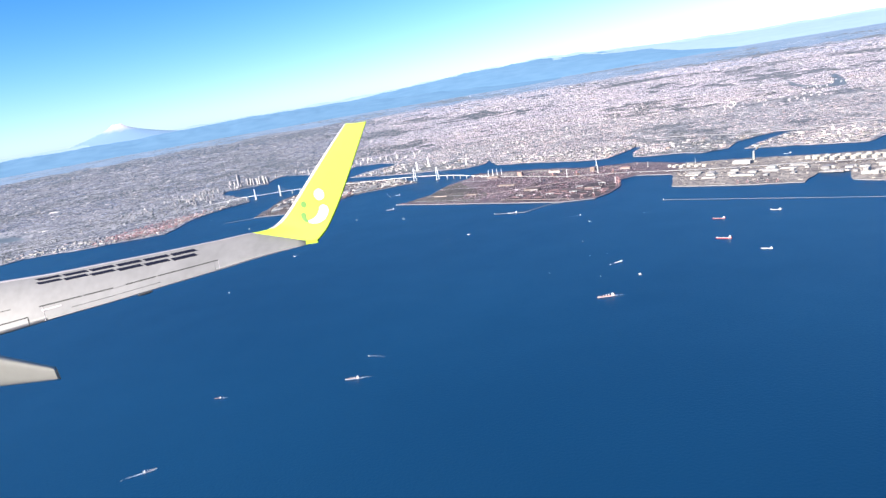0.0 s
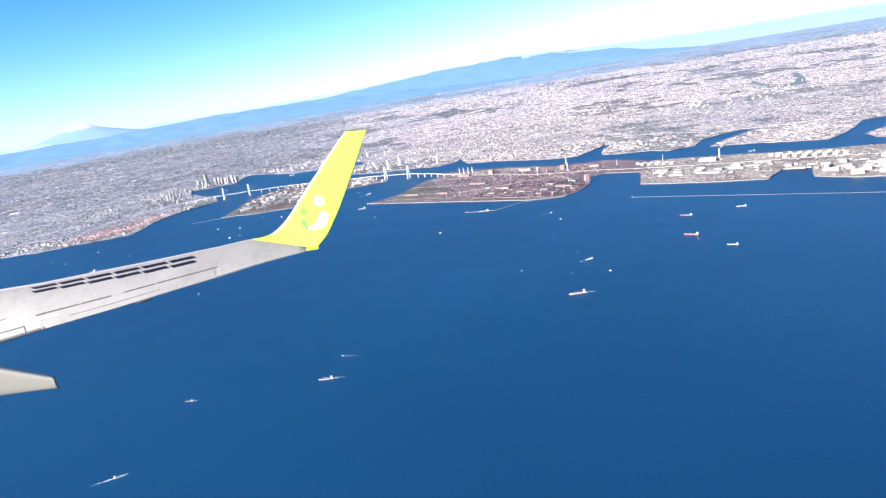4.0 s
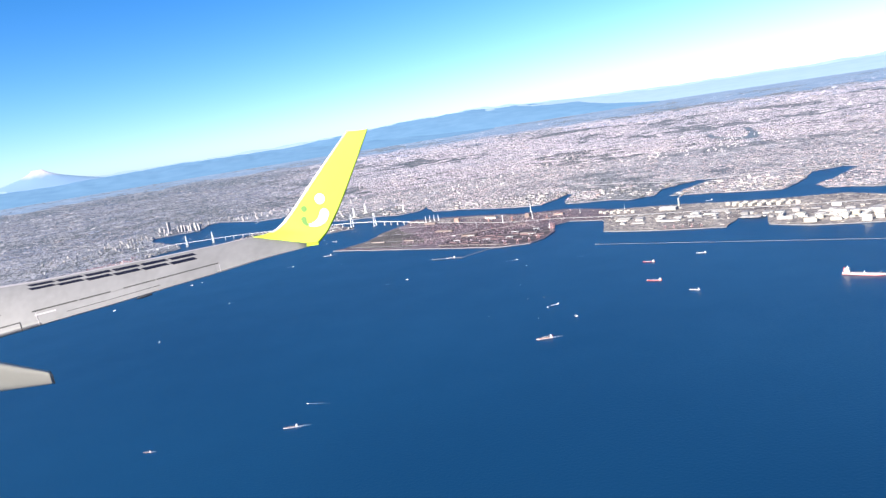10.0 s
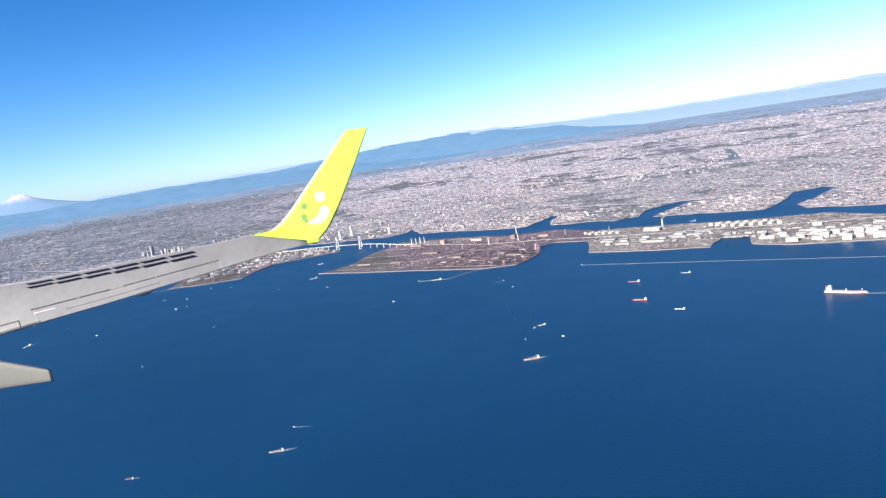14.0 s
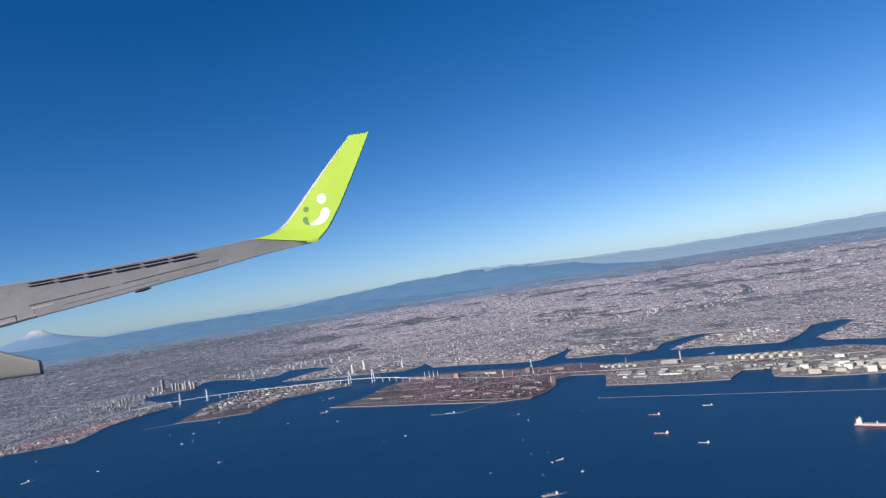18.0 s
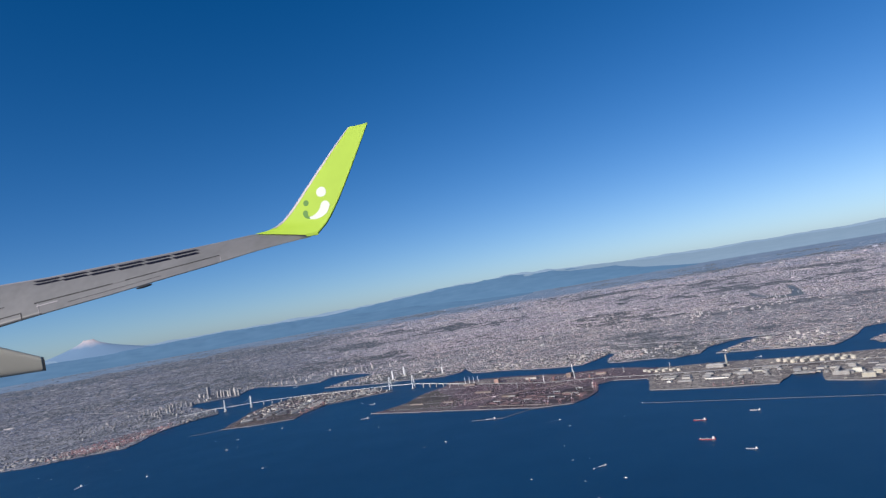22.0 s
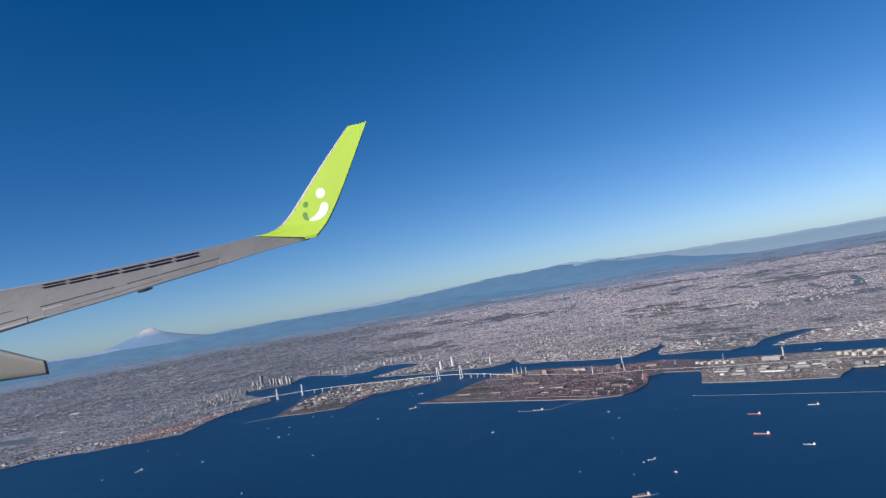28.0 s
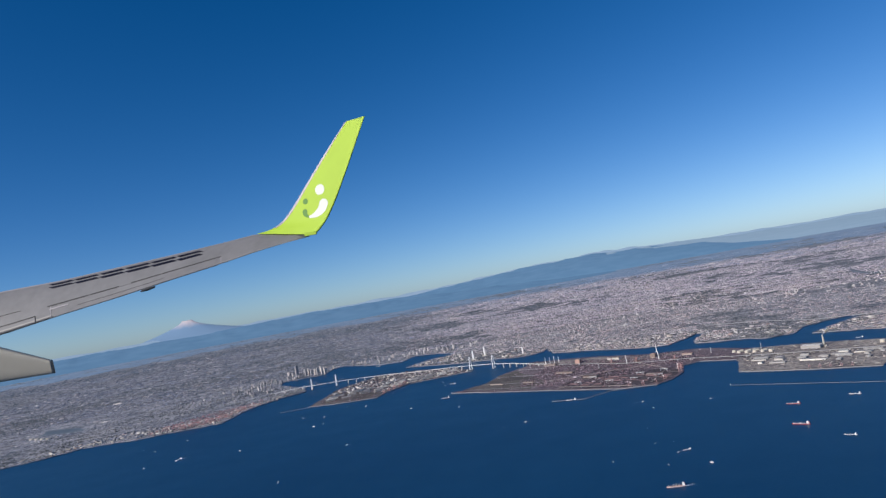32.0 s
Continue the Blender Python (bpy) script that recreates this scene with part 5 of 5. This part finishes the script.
for k in range(46):
    x, y = rng.uniform(86, 190), 0
    y = 318 - (x - 60) * 0.62 + rng.uniform(-18, 16)
    if all(inside(PORT_ISLE, np.array([x + a]), np.array([y + b]))[0] for a, b in ((-4, 2), (4, -3), (0, 3), (0, -3))):
        warehouse(x, y, rng.choice((2.5, 4, 6)) * rng.uniform(0.8, 1.2), rng.uniform(1.8, 3.6), rng.uniform(0.5, 1.5), AXIS, "cream flat-roofed depot building", "depot buildings")
for k in range(40):
    x = rng.uniform(66, 128)
    y = 296 - (x - 68) * 0.62 + rng.uniform(-4, 20)
    if all(inside(PORT_ISLE, np.array([x + a]), np.array([y + b]))[0] for a, b in ((-3, 2), (3, -2), (0, 2), (0, -2))):
        warehouse(x, y, rng.choice((1.5, 2.5, 4)) * rng.uniform(0.8, 1.2), rng.uniform(1.2, 2.6), rng.uniform(0.4, 1.1), AXIS, "cream flat-roofed depot building", "depot buildings")
for k in range(40):
    x, y = rng.uniform(-246, -165), rng.uniform(440, 532)
    if all(inside(DAIKOKU, np.array([x + a]), np.array([y + b]))[0] for a, b in ((-4, -2), (4, 2), (-3, 3), (3, -3))):
        warehouse(x, y, rng.uniform(3, 7), rng.uniform(1.6, 3.0), rng.uniform(0.4, 0.9), 0.75 + rng.choice((0, 1.57)), "pale warehouse on the harbour island", "island warehouses")
stores = []
for k in range(140):
    x = rng.uniform(70, 150)
    y = 287 - (x - 68) * 0.61 + rng.uniform(-6, 14)
    if all(math.dist((x, y), q) > 5.4 for q in stores) and all(inside(PORT_ISLE, np.array([x + a]), np.array([y + b]))[0] for a, b in ((-3, 2), (3, -2), (0, 3), (0, -3))):
        stores.append((x, y))
        warehouse(x, y, rng.uniform(3.2, 5.0), rng.uniform(2.2, 3.4), rng.uniform(1.2, 2.4), AXIS + rng.choice((0, 0, 1.57)), "tall cream port store with a flat roof", "depot buildings", STORES)
for x, y, sx, sy, h in ((-82, 432, 3.2, 2.4, 2.6), (-38, 408, 3, 2.4, 2.6), (-60, 425, 8, 3, 1.3), (-100, 440, 9, 3, 1.0), (-130, 395, 10, 1.6, 0.5), (-45, 352, 5, 2, 0.8), (-75, 372, 9, 3, 0.9), (-90, 400, 12, 2.5, 0.8), (-20, 400, 6, 2.4, 1.0), (-110, 385, 7, 2.0, 0.6)):
    warehouse(x, y, sx, sy, h, -0.58, "long rust-stained steelworks shed", "steelworks sheds", RUSTSHED)


def port_crane(x, y, turn, size):
    c = thing("container_crane", pose(*lay(x, y), 0.34, 0, 0, turn), "red steel quayside container crane", "crane", "quayside cranes")
    for sx in (-0.5, 0.5):
        for sy in (-0.35, 0.35):
            bm = bmesh.new()
            add_bar(bm, (sx * size, sy * size, 0), (sx * size * 0.9, sy * size, size * 1.25), size * 0.085)
            part("leg", bm, CRANE, c)
    bm = bmesh.new()
    for sy in (-0.2, 0.2):
        add_bar(bm, (-1.0 * size, sy * size, size * 1.25), (1.5 * size, sy * size, size * 1.3), size * 0.085)
    part("boom", bm, CRANE, c)
    bm = bmesh.new()
    add_bar(bm, (-0.45 * size, 0, size * 1.25), (0, 0, size * 1.95), size * 0.07)
    add_bar(bm, (0.45 * size, 0, size * 1.25), (0, 0, size * 1.95), size * 0.07)
    add_bar(bm, (0, 0, size * 1.93), (1.3 * size, 0, size * 1.32), size * 0.04)
    part("mast_frame", bm, CRANE, c)
    part("machinery_house", box_bm((-0.7 * size, 0, size * 1.29, size * 0.4, size * 0.4, size * 0.25)), WHITE, c)


for k in range(16):
    f = k / 15
    port_crane(-332 + 26 * min(1, 1.6 * f) + rng.uniform(-2, 2), 402 + 70 * f * f + rng.uniform(0, 8), rng.choice((-60, 20, 200, -20)), rng.uniform(1.3, 1.9))
for k in range(5):
    port_crane(-206 + 1.2 * k, 428 + 8 * k, -20, 1.4)
for k in range(5):
    port_crane(18 + 3.6 * k, 312.5 - 2.0 * k, -120, 0.95)
for k in range(4):
    port_crane(-31 + 0.6 * k, 350 + 5 * k, -10, 1.3)


for cx, cy, ct in ((-57, 329.5, -122), (-51, 328, -110), (-45, 328.5, -90), (-40, 334, -40)):
    port_crane(cx, cy, ct, 1.25)


def blast_furnace(x, y, h, turn):
    """A furnace stack with its skip bridge, stoves and cast house."""
    f = thing("blast_furnace", pose(x, y, 0.34, 0, 0, turn), "rust-brown blast furnace with stoves and skip bridge", "furnace", "steelworks furnaces")
    bm = bmesh.new()
    add_drum(bm, 0, 0, 0, h * 0.16, h * 0.11, h * 0.8, 12, h * 0.08)
    part("stack", bm, CRANE, f)
    for k in range(3):
        bm = bmesh.new()
        add_drum(bm, h * (0.35 + 0.2 * k), h * 0.1, 0, h * 0.085, h * 0.085, h * 0.55, 10, h * 0.06)
        part("stove", bm, GREY, f)
    bm = bmesh.new()
    add_bar(bm, (-h * 0.75, 0, 0.05), (-h * 0.03, 0, h * 0.9), h * 0.06)
    part("skip_bridge", bm, DECK, f)
    part("cast_house", box_bm((0, -h * 0.35, 0, h * 0.8, h * 0.4, h * 0.3)), DECK, f)


blast_furnace(-62, 412, 3.2, 30)
blast_furnace(-48, 404, 3.0, 30)
blast_furnace(-28, 392, 2.6, 30)


def gantry(x, y, span, h, turn):
    g = thing("ore_gantry", pose(x, y, 0.37, 0, 0, turn), "grey steel ore bridge crane over the yard", "crane", "ore yard cranes")
    for k in (-1, 1):
        bm = bmesh.new()
        add_bar(bm, (k * span / 2, -0.4, 0), (k * span / 2, 0, h), 0.09)
        add_bar(bm, (k * span / 2, 0.4, 0), (k * span / 2, 0, h), 0.09)
        part("leg", bm, GREY, g)
    bm = bmesh.new()
    add_bar(bm, (-span * 0.65, 0, h), (span * 0.65, 0, h), 0.16, 0.25)
    part("girder", bm, GREY, g)
    part("trolley", box_bm((span * 0.1, 0, h - 0.3, 0.4, 0.3, 0.3)), WHITE, g)


for k, (gx, gy) in enumerate(((-82, 356), (-74, 366), (-66, 348), (-54, 345), (-50, 358), (-42, 345), (-38, 358))):
    gantry(gx, gy, 3.4, 1.2, -34 + 8 * (k % 3))


def works_blocks(name, poly, n, wlo, whi, hlo, hhi, turn, mat, label, seed, land=None):
    g = np.random.default_rng(seed)
    xs, ys = [p[0] for p in poly], [p[1] for p in poly]
    x, y = g.uniform(min(xs), max(xs), n), g.uniform(min(ys), max(ys), n)
    ok = inside(poly, x, y) & inside(poly, x + 2, y) & inside(poly, x - 2, y) & inside(poly, x, y - 2)
    for a, b in ((1.5, 0), (-1.5, 0), (0, 1.5), (0, -1.5)) if land else ():
        ok &= inside(land, x + a, y + b)
    x, y = x[ok], y[ok]
    k = len(x)
    blocks(name, np.stack([x, y], 1), g.uniform(wlo, whi, k) * g.lognormal(0, 0.4, k), g.uniform(wlo, whi, k), g.uniform(hlo, hhi, k) * g.lognormal(0, 0.5, k), np.full(k, turn), 0.33, mat, label, "industrial plant")


YARDS = scatter_colors("depot_yard_blocks", [(0, (0.15, 0.135, 0.14)), (0.3, (0.26, 0.235, 0.235)), (0.5, (0.40, 0.365, 0.345)), (0.72, (0.55, 0.51, 0.44)), (0.9, (0.68, 0.64, 0.56))], district=0.05, dim=(0.6, 0.6, 0.6))
works_blocks("steelworks_plant", [(-120, 376), (-62, 337), (-52, 336), (-58, 352), (-46, 371), (-34, 374), (-10, 380), (-15, 412), (-60, 436), (-100, 455)], 8500, 0.2, 1.0, 0.05, 0.2, -0.58, WORKS, "rust-brown furnaces, sheds and ore heaps", 31)
works_blocks("steelworks_scrub", WORKS_ISLE, 1200, 0.3, 1.2, 0.06, 0.2, -0.58, WORKS, "low brown sheds and scrap on open ground", 32)
works_blocks("depot_buildings", PORT_ISLE, 14000, 0.3, 1.2, 0.06, 0.24, AXIS, YARDS, "small pale depot buildings and yards", 33)
works_blocks("container_stacks", DAIKOKU, 2200, 0.4, 1.3, 0.06, 0.22, 0.5, WORKS, "rows of containers and sheds", 34)
works_blocks("island_sheds", [(-250, 470), (-244, 514), (-236, 537), (-213, 534), (-187, 518), (-171, 499), (-158, 476), (-171, 472), (-198, 461), (-222, 462)], 800, 0.8, 2.4, 0.15, 0.4, 0.6, ROOFS, "pale and grey freight sheds on the harbour island", 39)
works_blocks("red_container_yard", [(-350, 399), (-302, 411), (-306, 446), (-303, 476), (-320, 486), (-346, 452), (-362, 414)], 2600, 0.35, 1.0, 0.10, 0.35, 0.35, STACKS, "stacked red and brown containers", 35)

works_blocks("shore_sheds_north", [(-100, 508), (-78, 496), (-43, 465), (-24, 458), (-12, 470), (20, 434), (46, 418), (62, 408), (102, 380), (128, 404), (142, 427), (110, 440), (60, 470), (0, 510), (-90, 540)], 1500, 0.9, 3.0, 0.15, 0.5, -0.5, ROOFS, "large pale factory sheds along the north shore", 36, MAINLAND)
works_blocks("shore_sheds_cape", [(-223, 570), (-179, 537), (-147, 528), (-129, 516), (-112, 524), (-120, 560), (-195, 615)], 500, 0.9, 2.6, 0.15, 0.5, -0.5, ROOFS, "pale port sheds on the harbour cape", 37, MAINLAND)
works_blocks("shore_sheds_south", [(-400, 375), (-389, 391), (-341, 398), (-300, 410), (-303, 446), (-282, 506), (-300, 510), (-330, 440), (-400, 420), (-430, 370)], 1100, 0.8, 2.4, 0.15, 0.5, 0.3, ROOFS, "pale port sheds along the south shore", 38, MAINLAND)


# ---- high-rise blocks ----
def skyscraper(x, y, sx, sy, h, turn, label, group):
    t = thing("skyscraper", pose(*lay(x, y), 0.34, 0, 0, turn), label, "high-rise", group)
    body = part("body", box_bm((0, 0, 0, sx, sy, h), (0, 0, h, sx * 0.6, sy * 0.6, h * 0.04)), TOWERS, t)
    n = max(3, min(9, int(h / 0.55)))
    for k in range(n):
        part("window_band", box_bm((0, 0, h * (k + 0.35) / n, sx + 0.02, sy + 0.02, h / n * 0.22)), BAND, body)


BAND = plain("dark_glazing", (0.20, 0.21, 0.23), 0.25, grain=0.5)


def on_land(x, y, margin=2.0):
    return all(inside(MAINLAND, np.array([x + a]), np.array([y + b]))[0] for a, b in ((-margin, 0), (margin, 0), (0, -margin), (0, margin)))


skyscraper(-347, 640, 2.6, 2.6, 11.0, -40, "tall stepped grey landmark tower beside the harbour", "harbour front towers")
for k, (dx, sh) in enumerate(((0, 6.4), (4.4, 6.8), (7.6, 5.9), (12.5, 5.4), (15.2, 5.9), (21, 4.6), (25, 4.9))):
    skyscraper(-336 + dx, 636 - 0.42 * dx, rng.uniform(1.8, 2.6), rng.uniform(1.4, 1.9), sh, -38, "pale slab tower by the harbour", "harbour front towers")


def towers(n, cx, cy, rx, ry, lo, hi, label, group, thick=(0.9, 1.8)):
    """High-rise blocks gathered round a centre, tallest in the middle."""
    for k in range(n):
        u, v = max(-2, min(2, rng.gauss(0, 0.8))), max(-2, min(2, rng.gauss(0, 0.8)))
        x, y, q = cx + rx * u, cy + ry * v, rng.random()
        if on_land(x, y):
            skyscraper(x, y, rng.uniform(*thick), rng.uniform(*thick), lo + (hi - lo) * q * math.exp(-0.3 * (u * u + v * v)), rng.uniform(-60, -20), label, group)


towers(34, -335, 655, 30, 14, 2.0, 5.5, "grey concrete harbour district high-rise", "harbour district high-rises")
towers(40, -245, 675, 45, 18, 1.6, 4.6, "grey concrete city high-rise block", "city high-rises")
towers(38, -352, 560, 30, 45, 1.2, 3.2, "pale concrete apartment tower near the harbour", "city high-rises")
towers(46, -378, 545, 34, 50, 0.8, 2.4, "pale concrete apartment tower near the harbour", "city high-rises", (0.7, 1.4))
towers(44, -362, 600, 22, 26, 1.4, 3.8, "grey concrete tower in the harbour business quarter", "city high-rises", (0.8, 1.6))
towers(24, -120, 640, 50, 40, 1.0, 2.8, "pale concrete apartment block inland", "inland high-rises")
towers(40, 130, 660, 44, 34, 0.7, 2.2, "pinkish concrete apartment block in a dense quarter", "inland high-rises", (0.9, 1.7))
towers(16, 200, 745, 30, 26, 0.8, 2.4, "pale concrete high-rise by the river bend", "river high-rises", (0.8, 1.5))
towers(12, 262, 750, 26, 26, 0.8, 2.2, "pale concrete high-rise by the river bend", "river high-rises", (0.8, 1.5))
towers(26, 20, 760, 70, 60, 1.0, 2.6, "pale concrete apartment block inland", "inland high-rises", (1.0, 2.0))


# ---- ore heaps and conveyors ----
def ore_mound(x, y, length, width, h, turn, mat, label):
    """A long ridge of ore with rounded, uneven slopes."""
    bm = bmesh.new()
    rows_ = []
    for k in range(13):
        f = k / 12
        end = math.sin(math.pi * min(1, max(0, 0.06 + 0.88 * f))) ** 0.35
        row = []
        for j in range(7):
            g = j / 6 * 2 - 1
            z = h * end * (1 - abs(g) ** 1.3) * (1 + 0.25 * noise.noise(Vector((x + f * 7, y + g * 2, 1.0))))
            row.append(bm.verts.new(((f - 0.5) * length, g * width / 2 * (0.6 + 0.4 * end), max(0, z))))
        rows_.append(row)
    for a, b in zip(rows_, rows_[1:]):
        for j in range(6):
            bm.faces.new((a[j], b[j], b[j + 1], a[j + 1]))
    ob = part("ore_mound", bm, mat, None, "", True)
    ob.matrix_world = pose(x, y, 0.365, 0, 0, turn)
    tagged(ob, label, "ore heap", "ore yard heaps")


GALLERY = plain("weathered_gallery_cladding", (0.24, 0.20, 0.185), 0.8, grain=0.5, spread=0.25)
OREBROWN = plain("brown_iron_ore", (0.19, 0.12, 0.125), 0.95, grain=0.5, spread=0.3)
OREDARK = plain("black_coal", (0.07, 0.062, 0.07), 0.9, grain=0.5, spread=0.3)
for i in range(7):
    for j in range(4):
        ore_mound(-86 + i * 7.2 + j * 2.6 + rng.uniform(-0.8, 0.8), 353 - i * 2.6 + j * 5.0 + rng.uniform(-0.5, 0.5), rng.uniform(4.5, 6.8), rng.uniform(1.3, 2.0), rng.uniform(0.3, 0.6), -33 + rng.uniform(-4, 4), OREDARK if (i + j) % 3 == 0 else OREBROWN, "long dark heap of coal" if (i + j) % 3 == 0 else "long maroon heap of iron ore")


def conveyor(a, b, z, label):
    c = thing("conveyor", Matrix.Translation((*a, 0.35)), label, "conveyor", "works conveyors")
    o = Vector((*a, 0.35))
    bm = bmesh.new()
    add_bar(bm, Vector((*a, z)) - o, Vector((*b, z)) - o, 0.28, 0.2)
    part("belt_gallery", bm, GALLERY, c)
    n = max(2, int(math.dist(a, b) / 5))
    for k in range(n):
        f = (k + 0.5) / n
        part("trestle", box_bm(((b[0] - a[0]) * f, (b[1] - a[1]) * f, 0, 0.14, 0.3, z - 0.4)), GREY, c)


conveyor((-55, 328), (-92, 353), 0.9, "pale covered belt conveyor along the ore yard")
conveyor((-92, 353), (-62, 408), 0.9, "pale covered belt conveyor to the furnaces")
conveyor((-100, 378), (-40, 384), 0.8, "pale covered belt conveyor across the works")
conveyor((-47, 331), (-36, 362), 0.9, "pale covered belt conveyor behind the quay")
conveyor((-36, 362), (-50, 402), 0.9, "pale covered belt conveyor to the furnaces")
